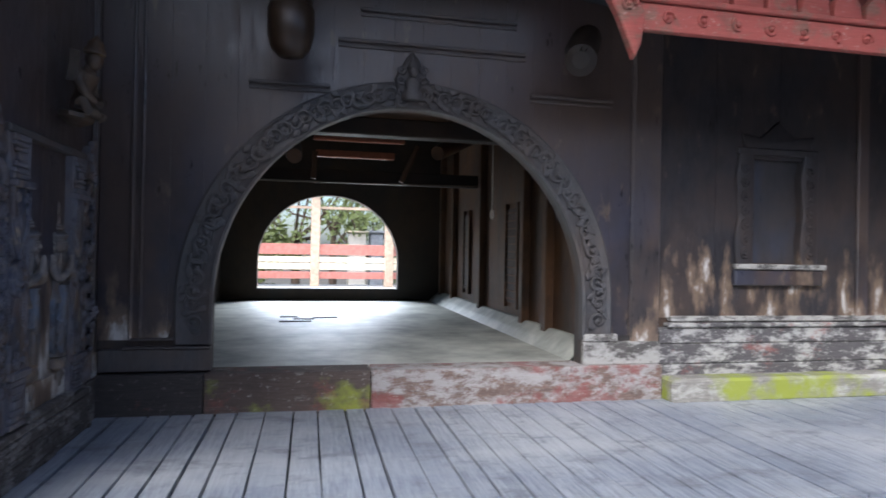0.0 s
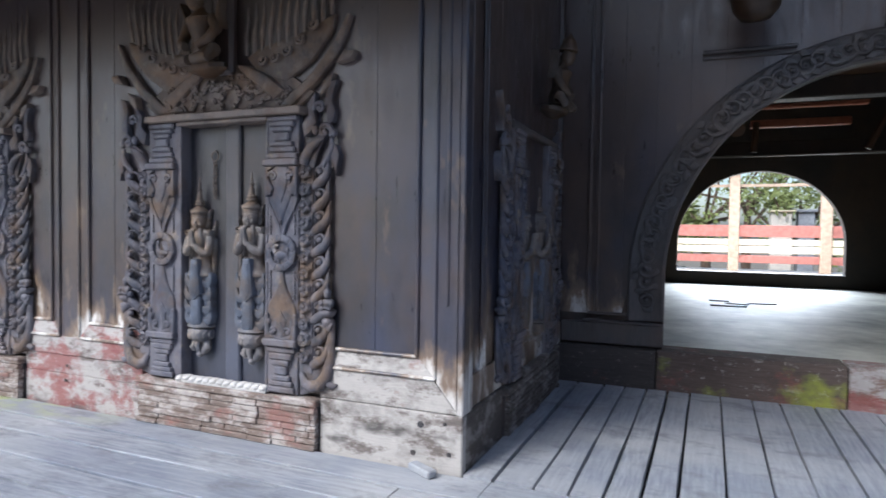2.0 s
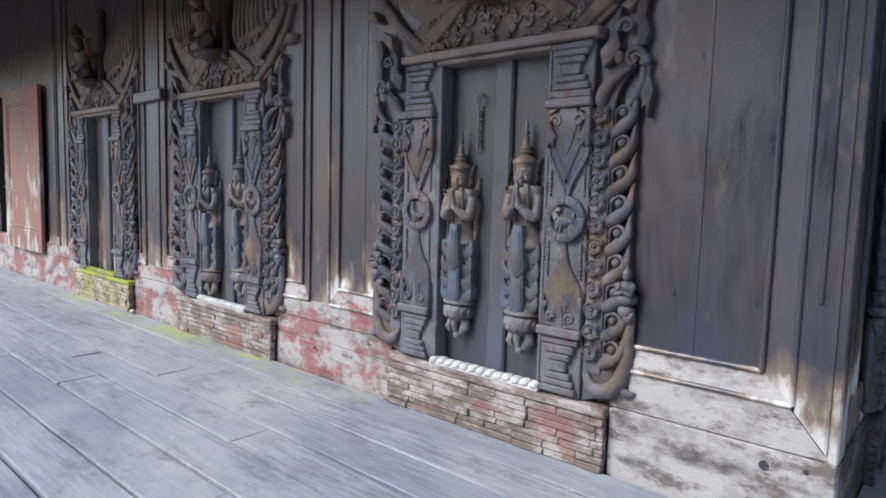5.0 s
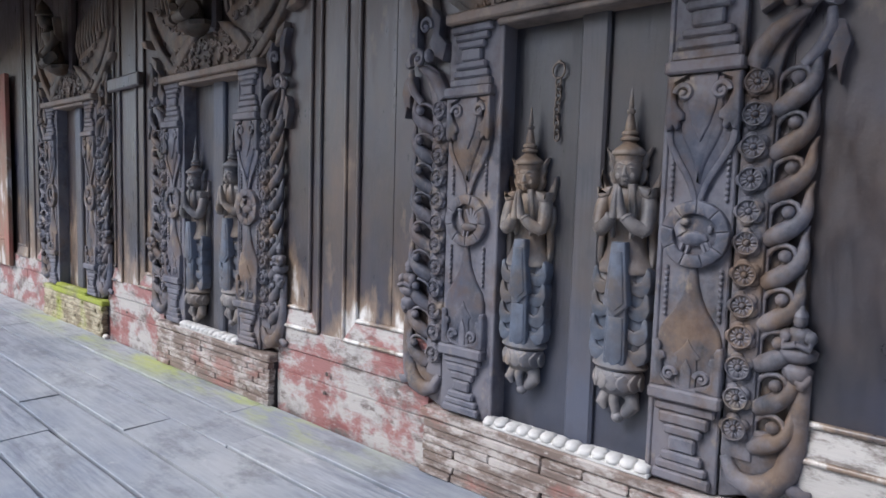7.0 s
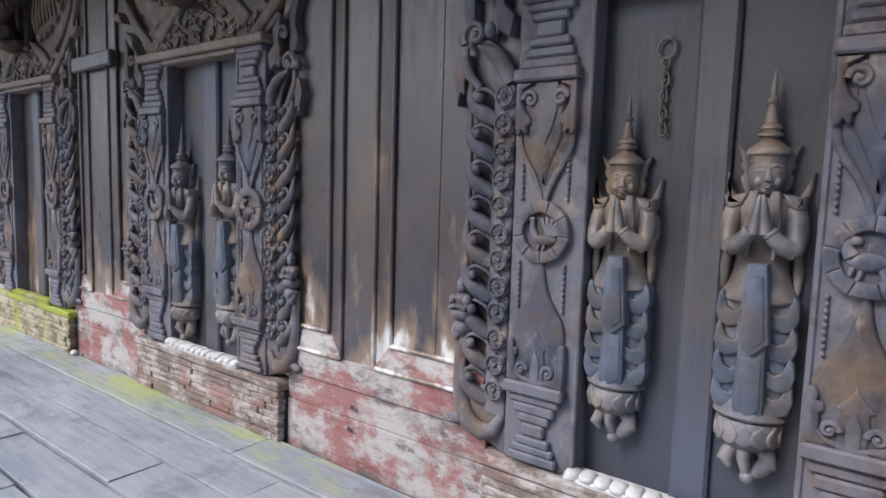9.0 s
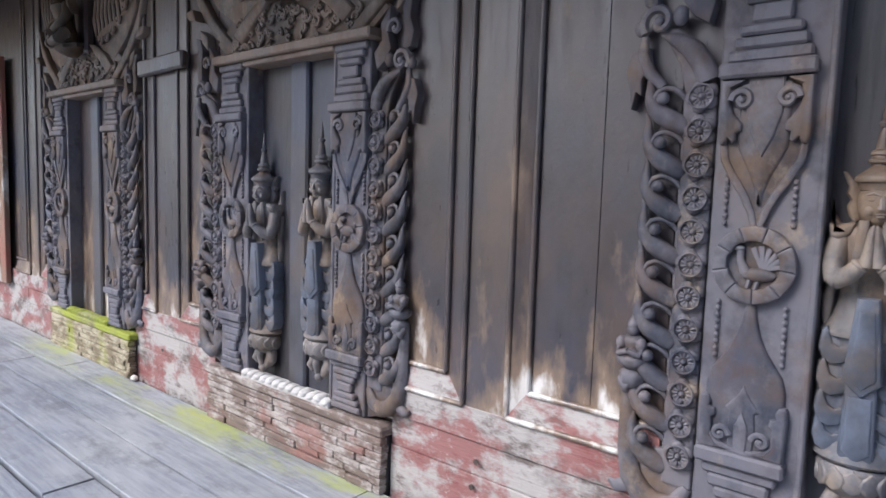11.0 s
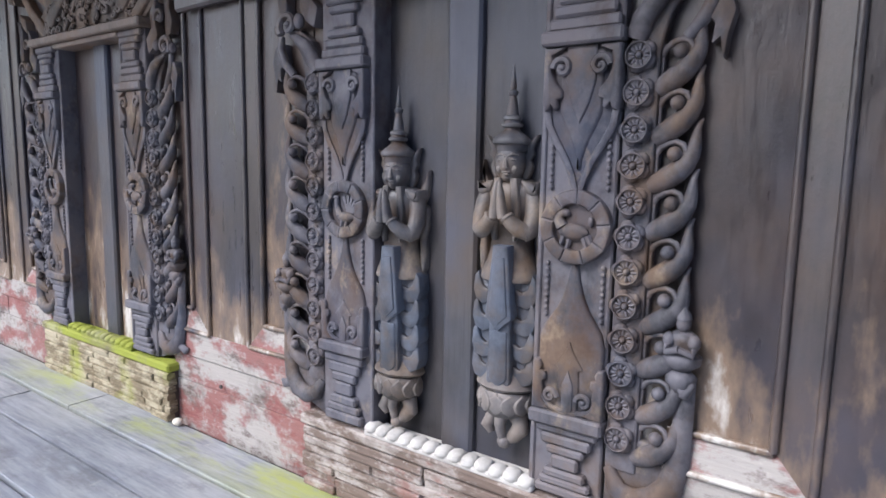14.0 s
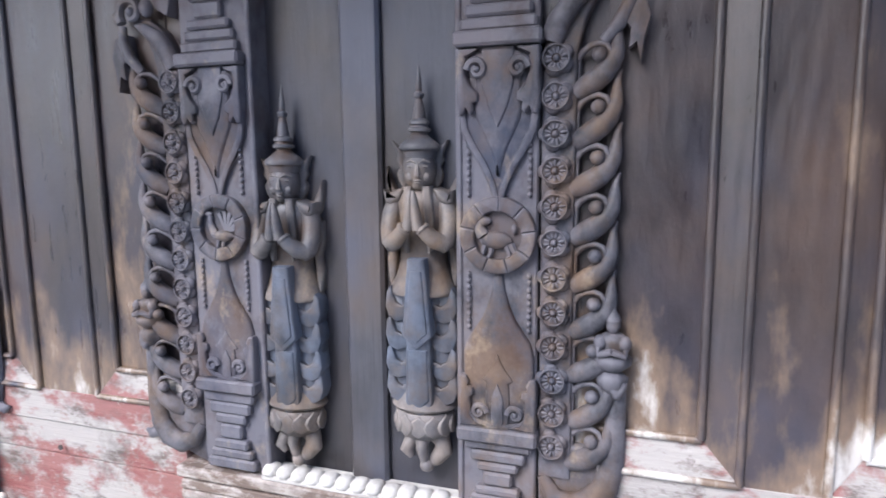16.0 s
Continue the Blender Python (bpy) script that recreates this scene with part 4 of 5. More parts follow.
def plinth(at, brick_mat, sill_mat, label, seed, petal_mat, cap_mat=None):
    """A plinth carved like thin brickwork, with a sill of rounded lotus petals."""
    rng = random.Random(seed)
    p = thing("window_plinth", label, "plinth", at, "plinths under the windows")
    part("core", boxed(-0.79, 0.79, -0.03, 0.05, -0.03, 0.33, 0.004), RECESS, p)
    kinds = brick_meshes(brick_mat, seed)
    for c in range(7):
        x = -0.79 + rng.uniform(0, 0.02)
        while x < 0.775:
            L, me = kinds[rng.randrange(3)]
            if x + L > 0.795:
                L, me = kinds[0]
            f = min(1.0, (0.795 - x) / L)
            part("brick", me, brick_mat, p, "", None, Matrix.Translation((x + L * f / 2, -0.012 - (0.006 if c in (0, 3, 6) else 0) + rng.uniform(-0.009, 0.006), 0.0 + 0.0405 * c)) @ Matrix.Diagonal((f * 0.985, 1, 1, 1)))
            x += L * f
    part("cap_board", boxed(-0.8, 0.8, -0.068, 0.05, 0.285, 0.335, 0.01), cap_mat or brick_mat, p)
    part("sill_board", boxed(-0.4, 0.4, -0.065, 0.06, 0.335, 0.358, 0.006), sill_mat, p)
    pm = petal_mesh(petal_mat)
    for k in range(13):
        part("petal", pm, petal_mat, p, "", None, pose(-0.37 + 0.0615 * k, -0.03, 0.362 + rng.uniform(-0.004, 0.004), 0, rng.uniform(-5, 5), 0))
    return p


plinth(pose(XW[0], 0, 0), BRICKISH, SILL, "weathered plinth carved as thin brickwork, white petal sill", 1, SILL)
plinth(pose(XW[1], 0, 0), BRICKISH, SILL, "flaking white plinth carved as thin brickwork, white petal sill", 2, SILL)
plinth(pose(XW[2], 0, 0), BRICK_MOSS, SILL_MOSS, "mossy-topped plinth carved as thin brickwork below a window", 3, SILL_MOSS, SILL_MOSS)
plinth(pose(-0.01, 1.56, 0, 0, 0, 90), BRICK_GREY, BRICK_GREY, "grey brown plinth carved as thin brickwork in the recess", 4, BRICK_GREY)


# ---- praying statues on the window leaves ----
def statue(seed):
    """One carved praying figure, lowest bud at z 0, crown tip at 1.39."""
    bm = bmesh.new()
    blue = []

    def robe(start):
        bm.faces.ensure_lookup_table()
        blue.extend(range(start, len(bm.faces)))

    # scrolled buds below the lotus
    tube(bm, [(-0.01, -0.01, 0.13), (-0.05, -0.02, 0.1), (-0.062, -0.026, 0.066), (-0.045, -0.03, 0.04)], [0.024, 0.028, 0.03, 0.012], 10)
    tube(bm, [(0.02, -0.01, 0.135), (0.066, -0.02, 0.11), (0.072, -0.028, 0.075), (0.045, -0.03, 0.04), (0.02, -0.03, 0.018)], [0.026, 0.032, 0.034, 0.026, 0.01], 10)
    tube(bm, [(0.0, -0.03, 0.13), (-0.004, -0.046, 0.085), (0.006, -0.044, 0.045), (0.012, -0.04, 0.02)], [0.03, 0.022, 0.018, 0.014], 10)
    ball(bm, (0.014, -0.04, 0.02), (0.027, 0.026, 0.025), 10, 7)
    # lotus bowl with pointed petals
    lathe(bm, [(0.03, 0.105), (0.066, 0.116), (0.094, 0.142), (0.108, 0.178), (0.106, 0.206), (0.096, 0.218), (0.06, 0.222)], 30, (0, -0.012, 0), 0.74)
    for k in range(7):
        a = math.pi + math.pi * k / 6
        c, n = math.cos(a), math.sin(a)
        m = Matrix.Translation((0.1 * c, -0.012 + 0.074 * n, 0.172)) @ Matrix.Rotation(a + math.pi / 2, 4, "Z")
        plate(bm, [(-0.026, -0.022), (-0.036, 0.004), (-0.03, 0.022), (0, 0.044), (0.03, 0.022), (0.036, 0.004), (0.026, -0.022), (0, -0.036)], 0.014, -0.008, 0.006, m)
    # skirt with hooked folds along its sides, and the dished hem
    n0 = len(bm.faces)
    lathe(bm, [(0.1, 0.24), (0.092, 0.3), (0.087, 0.4), (0.09, 0.52), (0.098, 0.62), (0.1, 0.66)], 24, (0, 0, 0), 0.66)
    for q in (-1, 1):
        w = 1.0 if q > 0 else 0.94
        plate(bm, [(q * w * a, z) for a, z in ((0.04, 0.65), (0.1, 0.65), (0.122, 0.62), (0.128, 0.56), (0.112, 0.53), (0.126, 0.5), (0.13, 0.44), (0.112, 0.41), (0.128, 0.38), (0.13, 0.32), (0.108, 0.27), (0.04, 0.25))], 0.03, -0.046, 0.012)
        for z, d in ((0.585, -0.058), (0.485, -0.061), (0.385, -0.062), (0.3, -0.058)):
            plate(bm, [(q * w * a, z + b) for a, b in ((0.03, 0.05), (0.046, 0.022), (0.072, 0.008), (0.094, 0.02), (0.104, 0.046), (0.112, 0.074), (0.128, 0.056), (0.134, 0.004), (0.12, -0.036), (0.09, -0.05), (0.055, -0.04), (0.03, -0.012))], 0.02, d, 0.005)
    plate(bm, [(-0.05, 0.26), (-0.03, 0.226), (0, 0.214), (0.03, 0.226), (0.05, 0.26), (0.044, 0.45), (0.03, 0.74), (-0.03, 0.74), (-0.044, 0.45)], -0.02, -0.084, 0.009)
    plate(bm, [(-0.038, 0.275), (0, 0.238), (0.038, 0.275), (0.033, 0.45), (-0.033, 0.45)], -0.02, -0.089, 0.005)
    plate(bm, [(-0.054, 0.5), (0, 0.452), (0.054, 0.5), (0.03, 0.76), (-0.03, 0.76)], -0.02, -0.098, 0.008)
    plate(bm, [(-0.038, 0.512), (0, 0.478), (0.038, 0.512), (0.02, 0.72), (-0.02, 0.72)], -0.02, -0.103, 0.004)
    robe(n0)
    lathe(bm, [(0.085, 0.3), (0.1, 0.272), (0.118, 0.246), (0.121, 0.236), (0.112, 0.226), (0.08, 0.22)], 28, (0, -0.006, 0), 0.72)
    # jacket: flared hem, waist, chest and neck
    lathe(bm, [(0.1, 0.632), (0.122, 0.628), (0.128, 0.638), (0.118, 0.66), (0.1, 0.69), (0.087, 0.73), (0.082, 0.77), (0.088, 0.82), (0.1, 0.89), (0.108, 0.94), (0.102, 0.97), (0.074, 0.99), (0.042, 1.0), (0.036, 1.015), (0.035, 1.05)], 28, (0, 0, 0), 0.64)
    for q in (-1, 1):
        # upswept leaf behind the shoulder, running down behind the arm
        out = 0.14 if q > 0 else 0.128
        plate(bm, [(q * a, z) for a, z in ((0.05, 0.985), (0.096, 0.985), (0.116, 1.02), (out, 1.062), (out - 0.004, 1.0), (0.128, 0.955), (0.112, 0.93), (0.134, 0.915), (0.138, 0.85), (0.124, 0.79), (0.132, 0.74), (0.128, 0.67), (0.108, 0.64), (0.1, 0.7), (0.09, 0.86))], 0.035, -0.014, 0.01)
        # epaulette
        plate(bm, [(q * a, z) for a, z in ((0.05, 0.99), (0.084, 0.985), (0.112, 0.972), (0.126, 0.985), (0.12, 0.945), (0.098, 0.932), (0.064, 0.95))], 0.0, -0.062, 0.014)
        # sleeve from shoulder to elbow, forearm, cuff and palm
        tube(bm, [(q * 0.086, -0.018, 0.955), (q * 0.1, -0.03, 0.905), (q * 0.104, -0.045, 0.855), (q * 0.097, -0.062, 0.815), (q * 0.08, -0.078, 0.804)], [0.034, 0.035, 0.034, 0.033, 0.028], 14)
        tube(bm, [(q * 0.094, -0.064, 0.814), (q * 0.068, -0.088, 0.822), (q * 0.044, -0.104, 0.846), (q * 0.026, -0.112, 0.87)], [0.033, 0.03, 0.026, 0.022], 14)
        lathe(bm, [(0.022, -0.007), (0.0265, -0.003), (0.0265, 0.003), (0.022, 0.007)], 12, m=Matrix.Translation((q * 0.033, -0.11, 0.862)) @ Matrix.Rotation(radians(-40 * q), 4, "Y"))
        tube(bm, [(q * 0.018, -0.113, 0.862), (q * 0.0125, -0.118, 0.9), (q * 0.0095, -0.122, 0.94), (q * 0.0065, -0.124, 0.972), (q * 0.004, -0.124, 0.986)], [0.02, 0.018, 0.014, 0.0095, 0.004], 10, 1.2)
        # lapel
        plate(bm, [(q * 0.016, 0.998), (q * 0.046, 0.998), (q * 0.056, 0.9), (q * 0.052, 0.79), (q * 0.036, 0.775)], 0.0, -0.074, 0.007)
    # head: oval face, brow, eyes, nose, lips and ears
    hd = len(bm.verts)
    ball(bm, (0, -0.034, 1.052), (0.058, 0.059, 0.074), 20, 16)
    ball(bm, (0, -0.06, 1.006), (0.026, 0.022, 0.021), 10, 7)
    tube(bm, [(0, -0.086, 1.07), (0, -0.097, 1.046), (0, -0.093, 1.035)], [0.005, 0.0085, 0.0115], 7)
    ball(bm, (0, -0.088, 1.018), (0.016, 0.007, 0.005), 10, 5)
    ball(bm, (0, -0.087, 1.01), (0.013, 0.008, 0.005), 10, 5)
    for q in (-1, 1):
        tube(bm, [(q * 0.006, -0.089, 1.073), (q * 0.022, -0.086, 1.081), (q * 0.04, -0.071, 1.075)], [0.0035, 0.005, 0.003], 6)
        ball(bm, (q * 0.022, -0.082, 1.061), (0.0145, 0.008, 0.0065), 10, 6)
        ball(bm, (q * 0.026, -0.074, 1.03), (0.016, 0.014, 0.018), 8, 6)
        plate(bm, [(q * a, z) for a, z in ((0.042, 1.0), (0.058, 0.99), (0.072, 1.01), (0.08, 1.04), (0.07, 1.06), (0.084, 1.08), (0.078, 1.1), (0.098, 1.148), (0.07, 1.128), (0.048, 1.12))], 0.012, -0.03, 0.008)
    # tiered crown: headband, broad brim, discs, bell and spire
    lathe(bm, [(0.05, 1.088), (0.055, 1.09), (0.059, 1.112), (0.067, 1.116), (0.07, 1.124), (0.067, 1.132), (0.056, 1.142), (0.04, 1.154), (0.028, 1.164), (0.027, 1.172), (0.037, 1.175), (0.039, 1.184), (0.03, 1.189),
               (0.029, 1.196), (0.034, 1.199), (0.033, 1.208), (0.022, 1.216), (0.021, 1.232), (0.017, 1.256), (0.011, 1.28), (0.017, 1.286), (0.018, 1.296), (0.009, 1.304), (0.011, 1.316), (0.008, 1.345), (0.001, 1.39)],
          24, (0, -0.03, 0))
    bm.verts.ensure_lookup_table()
    bmesh.ops.rotate(bm, cent=(0, -0.03, 1.0), matrix=Matrix.Rotation(radians(9), 3, "Z"), verts=bm.verts[hd:])
    marks = set(blue)
    me = put_mesh("praying_statue", bm, STATUE_TAN, 42)
    me.materials.append(STATUE_BLUE)
    for k in marks:
        me.polygons[k].material_index = 1
    return me


STATUE = statue(1)
for k, x in enumerate(XW[:2]):
    for dx, sc, foot in (((-0.25, 0.926, 0.517), (0.215, 0.964, 0.507)), ((-0.288, 1.01, 0.387), (0.23, 1.0, 0.443)))[k]:
        tagged(part("praying_statue", STATUE, STATUE_TAN, None, "", None, Matrix.Translation((x + dx, 0.045, foot)) @ Matrix.Rotation(radians(4), 4, "Z") @ Matrix.Diagonal((sc * 0.98, sc * 1.05, sc, 1))),
               "carved wooden praying figure with tiered crown on a lotus", "statue", "praying statues on the windows")
for dy in (-0.25, 0.25):
    tagged(part("praying_statue", STATUE, STATUE_TAN, None, "", None, pose(-0.055, 1.56 + dy, 0.45, 0, 0, 90)),
           "carved wooden praying figure with tiered crown in the recess", "statue", "praying statues on the windows")


def crowned_guardian():
    """The seated carving on top of a window: one mesh, feet at z 0."""
    bm = bmesh.new()
    lathe(bm, [(0.04, -0.06), (0.12, -0.02), (0.15, 0.0), (0.15, 0.03), (0.11, 0.045)], 16, (0, 0, 0), 0.8, 8, 0.05)
    for q in (-1, 1):
        tube(bm, [(q * 0.06, -0.05, 0.09), (q * 0.15, -0.07, 0.1), (q * 0.13, -0.12, 0.06), (q * 0.02, -0.14, 0.05)], [0.055, 0.05, 0.042, 0.035], 9)
        tube(bm, [(q * 0.1, 0, 0.32), (q * 0.155, -0.03, 0.24), (q * 0.13, -0.09, 0.17), (q * 0.06, -0.12, 0.14)], [0.045, 0.04, 0.034, 0.028], 9)
        plate(bm, [(q * 0.07, 0.34), (q * 0.14, 0.34), (q * 0.2, 0.46), (q * 0.17, 0.33), (q * 0.18, 0.24), (q * 0.13, 0.28)], 0.05, -0.02, 0.012)
    lathe(bm, [(0.1, 0.04), (0.105, 0.12), (0.08, 0.2), (0.1, 0.28), (0.11, 0.33), (0.05, 0.37), (0.04, 0.4)], 16, (0, -0.02, 0), 0.75)
    ball(bm, (0, -0.05, 0.45), (0.062, 0.062, 0.075), 12, 9)
    lathe(bm, [(0.065, 0.49), (0.08, 0.5), (0.075, 0.53), (0.058, 0.55), (0.06, 0.57), (0.045, 0.59), (0.03, 0.61), (0.012, 0.63), (0.002, 0.65)], 12, (0, -0.045, 0))
    return put_mesh("guardian_carving", bm, GOLD, 50)


GUARD = crowned_guardian()
for k, x in enumerate(XW):
    tagged(part("guardian_carving", GUARD, GOLD, None, "", None, pose(x - 0.06, -0.1, 2.53, 8, 0, -8)),
           "seated carved figure with traces of gilt above a window", "statue", "seated carvings above the windows")
    part("back_post", boxed(-0.06, 0.1, -0.06, 0.02, 2.5, 3.35, 0.02), WALL, (window_1, window_2, window_3)[k])
tagged(part("guardian_carving", GUARD, GOLD, None, "", None, pose(0.1, 1.75, 2.45, 8, 0, 90)),
       "seated carved figure with traces of gilt above a window", "statue", "seated carvings above the windows")


# ---- the archway and its wall ----
def arch_band(w0, h0, w1, h1, n=72, foot=0.62):
    """Pairs of inner and outer points along the carved band of the arch."""
    out = [((AX - w0, z), (AX - w1, z)) for z in (foot, foot + 0.2)]
    for k in range(n + 1):
        a = math.pi * k / n
        c, s = math.cos(a), math.sin(a)
        out.append(((AX - w0 * c, AZ + h0 * s), (AX - w1 * c, AZ + h1 * s)))
    return out + [((AX + w0, z), (AX + w1, z)) for z in (foot + 0.2, foot)]


archway = thing("archway", "dark carved wooden arch frame with leaf scrolls and keystone figure", "arch")
bm = bmesh.new()
rows = []
for (xi, zi), (xo, zo) in arch_band(AW - 0.01, AH - 0.01, 2.16, 2.17):
    ring = []
    for f, y in ((0, 2.8), (0, 2.70), (0.07, 2.685), (0.14, 2.7), (0.86, 2.7), (0.93, 2.685), (1, 2.7), (1, 2.75)):
        ring.append(bm.verts.new((xi + (xo - xi) * f, y, zi + (zo - zi) * f)))
    rows.append(ring)
for a, b in zip(rows, rows[1:]):
    for k in range(7):
        bm.faces.new((a[k], a[k + 1], b[k + 1], b[k]))
for r in (rows[0], rows[-1]):
    bm.faces.new(r)
part("band", bm, CARVED_DARK, archway, "", 40)
pairs = arch_band(AW, AH, 2.15, 2.16, 58)
rng = random.Random(8)
for k in range(1, len(pairs) - 1):
    (xi, zi), (xo, zo) = pairs[k]
    cx, cz = (xi + xo) / 2, (zi + zo) / 2
    m = Matrix.Translation((cx, 2.69, cz)) @ Matrix.Rotation(rng.uniform(0, 6.28), 4, "Y")
    bm = bmesh.new()
    tube(bm, [(p[0], p[1], p[2]) for p in spiral((0, 0), 0.085, 0.02, 0, rng.choice((-1.1, 1.1)), -0.012, 14)], [0.02 - 0.0008 * i for i in range(15)], 6, 1, m)
    ball(bm, (0, -0.015, 0), (0.024, 0.022, 0.024), 7, 5, m)
    plate(bm, [(0.05, -0.04), (0.1, -0.02), (0.125, 0.04), (0.08, 0.06), (0.06, 0.02)], 0.01, -0.024, 0.006, m)
    plate(bm, [(-0.06, -0.05), (-0.1, -0.09), (-0.13, -0.03), (-0.09, 0.02)], 0.01, -0.02, 0.006, m)
    part("leaf_scroll", bm, CARVED_DARK, archway, "", 50)
key = bmesh.new()
plate(key, [(x + 2.765, z) for x, z in both([(-0.15, 2.9), (-0.17, 3.0), (-0.14, 3.08), (-0.17, 3.18), (-0.13, 3.28), (-0.09, 3.33), (-0.06, 3.4), (0, 3.46)])], 2.76, 2.66, 0.03)
for q in (-1, 1):
    for z in (2.95, 3.06, 3.17, 3.27):
        curl(key, (2.765 + q * 0.11, z), 0.045, 0, q * 1.1, 2.645, 0.016)
lathe(key, [(0.1, 2.97), (0.11, 3.02), (0.07, 3.08), (0.085, 3.15), (0.04, 3.2)], 12, (2.765, 2.64, 0), 0.8)
ball(key, (2.765, 2.6, 3.25), (0.05, 0.05, 0.06), 10, 7)
lathe(key, [(0.06, 3.28), (0.05, 3.32), (0.02, 3.37), (0.003, 3.44)], 10, (2.765, 2.61, 0))
part("keystone_figure", key, CARVED_DARK, archway, "", 50)

# boards of the arch wall, above and beside the band
bm = bmesh.new()
for x0 in np.arange(-0.02, 5.48, 0.29):
    x1 = min(x0 + 0.2892, 5.48)
    lo = []
    for x in (x0, x1):
        d = abs(x - AX) / 2.1
        lo.append(AZ + 2.1 * math.sqrt(1 - d * d) if d < 1 else 0.66)
    if lo[0] > 4.2 and lo[1] > 4.2:
        continue
    b = plate(bmesh.new(), [(x0, lo[0]), (x1, lo[1]), (x1, 4.5), (x0, 4.5)], 2.76, 2.73 + rng.uniform(-0.002, 0.002), 0.0015)
    part("board", b, WALL, wall_arch)
# mouldings
for xa, xb, z in ((2.26, 3.84, 3.86), (2.05, 3.94, 3.55), (1.23, 1.98, 3.09), (4.0, 4.92, 3.14)):
    part("moulding", boxed(xa, xb, 2.69, 2.74, z - 0.03, z, 0.008), TRIM_DARK, wall_arch)
    part("moulding", boxed(xa, xb, 2.71, 2.74, z - 0.08, z - 0.05, 0.006), TRIM_DARK, wall_arch)
for xa, xb, za, zb in ((0.0, 0.95, 0.38, 0.58), (4.62, 5.5, 0.36, 0.6)):
    part("rail", boxed(xa, xb, 2.68, 2.75, za, zb, 0.008), TRIM_DARK if xa < 1 else FLAKE_DARK, wall_arch)
part("moulding", boxed(0.2, 0.95, 2.665, 2.75, 0.58, 0.605, 0.008), TRIM_DARK, wall_arch)
part("moulding", boxed(0.25, 0.62, 2.68, 2.75, 0.655, 0.68, 0.008), TRIM_DARK, wall_arch)
part("moulding", boxed(4.62, 5.0, 2.665, 2.75, 0.6, 0.68, 0.012), FLAKE_DARK, wall_arch)
for x in (0.25, 0.33, 5.16, 5.3, 5.46):
    bead(wall_arch, (x, 2.72, 0.66), (x, 2.72, 4.4), 0.016, TRIM)
part("stile", boxed(5.17, 5.49, 2.7, 2.76, 0.4, 4.4, 0.01), TRIM, wall_arch)
# threshold beams
for xa, xb, mat, name in ((-0.02, 0.9, BRICK_DARK, "threshold"), (0.9, 2.42, THRESH_MOSS, "threshold"), (2.425, 5.5, THRESH_RED, "threshold")):
    part(name, boxed(xa, xb - 0.004, 2.62, 2.98, -0.03, 0.36, 0.012), mat, wall_arch)

# hanging carved post ends under the eave
for x, y, z, r in ((1.62, 2.2, 3.16, 0.2),):
    b = bmesh.new()
    lathe(b, [(0.02, 0.0), (r * 0.55, 0.02), (r * 0.85, 0.09), (r, 0.22), (r, 0.42), (r * 0.88, 0.46), (r * 0.92, 0.5), (r * 0.92, 1.4)], 24, (x, y, z))
    tagged(part("hanging_post", b, POLISHED, None, "", 40), "dark rounded teak post end hanging below the eave", "post")
b = bmesh.new()
tube(b, [(4.25, 2.05, 3.32), (4.27, 2.1, 3.33), (4.4, 2.4, 3.5), (4.7, 2.9, 3.85)], [0.08, 0.15, 0.16, 0.16], 14)
tagged(part("eave_bracket", b, HALL, None, "", 50), "dark round timber brace below the corner of the eave", "bracket")

# ---- eastern wall: window, whitewashed base, mossy kerb log ----
boards(wall_east, 5.52, 6.2, 0.84, 4.3, 2.78, WALL_PALE, 140)
boards(wall_east, 6.2, 6.65, 1.3, 4.3, 2.775, WALL_PALE, 141)
boards(wall_east, 7.3, 8.05, 1.3, 4.3, 2.775, WALL_PALE, 142)
boards(wall_east, 6.65, 7.3, 2.62, 4.3, 2.775, WALL_PALE, 143)
boards(wall_east, 6.2, 8.05, 0.84, 1.3, 2.78, WALL_PALE, 144)
boards(wall_east, 8.2, 12.9, 0.84, 4.3, 2.78, WALL_PALE, 145)
part("stile", boxed(8.05, 8.2, 2.74, 2.8, 0.84, 4.3, 0.01), TRIM, wall_east)
window_5 = thing("window_5", "small dark shuttered window with worn carved frame and sill", "window", None, "", "structure")
part("window_leaf", boxed(6.63, 7.32, 2.84, 2.88, 1.42, 2.66, 0.004), DOORWOOD, window_5)
for xa, xb in ((6.45, 6.66), (7.29, 7.5)):
    b = bmesh.new()
    plate(b, [(xa, 1.42), (xb, 1.42), (xb, 2.68), (xa + 0.03, 2.7), (xa - 0.02, 2.4), (xa + 0.02, 2.0), (xa - 0.02, 1.7)], 2.84, 2.735, 0.015)
    for z in np.arange(1.55, 2.6, 0.16):
        curl(b, ((xa + xb) / 2, z), 0.06, z, 1.1, 2.73, 0.018)
    part("frame_side", b, WALL_PALE, window_5, "", 45)
part("frame_head", boxed(6.45, 7.5, 2.735, 2.84, 2.66, 2.74, 0.012), WALL_PALE, window_5)
b = bmesh.new()
plate(b, [(6.55, 2.74), (7.4, 2.74), (7.45, 2.9), (7.2, 2.86), (6.975, 3.05), (6.75, 2.86), (6.5, 2.9)], 2.8, 2.75, 0.015)
part("frame_crest", b, WALL_PALE, window_5, "", 45)
part("sill", boxed(6.42, 7.58, 2.68, 2.84, 1.38, 1.44, 0.012), FLAKE_DARK, window_5)
part("sill_block", boxed(6.42, 7.56, 2.71, 2.84, 1.2, 1.38, 0.014), TRIM, window_5)
for z0, z1, y in ((0.0, 0.34, 2.72), (0.345, 0.56, 2.73), (0.565, 0.74, 2.725)):
    part("base_plank", boxed(5.51, 12.9, y, 2.82, z0, z1, 0.01), FLAKE_PALE, wall_east)
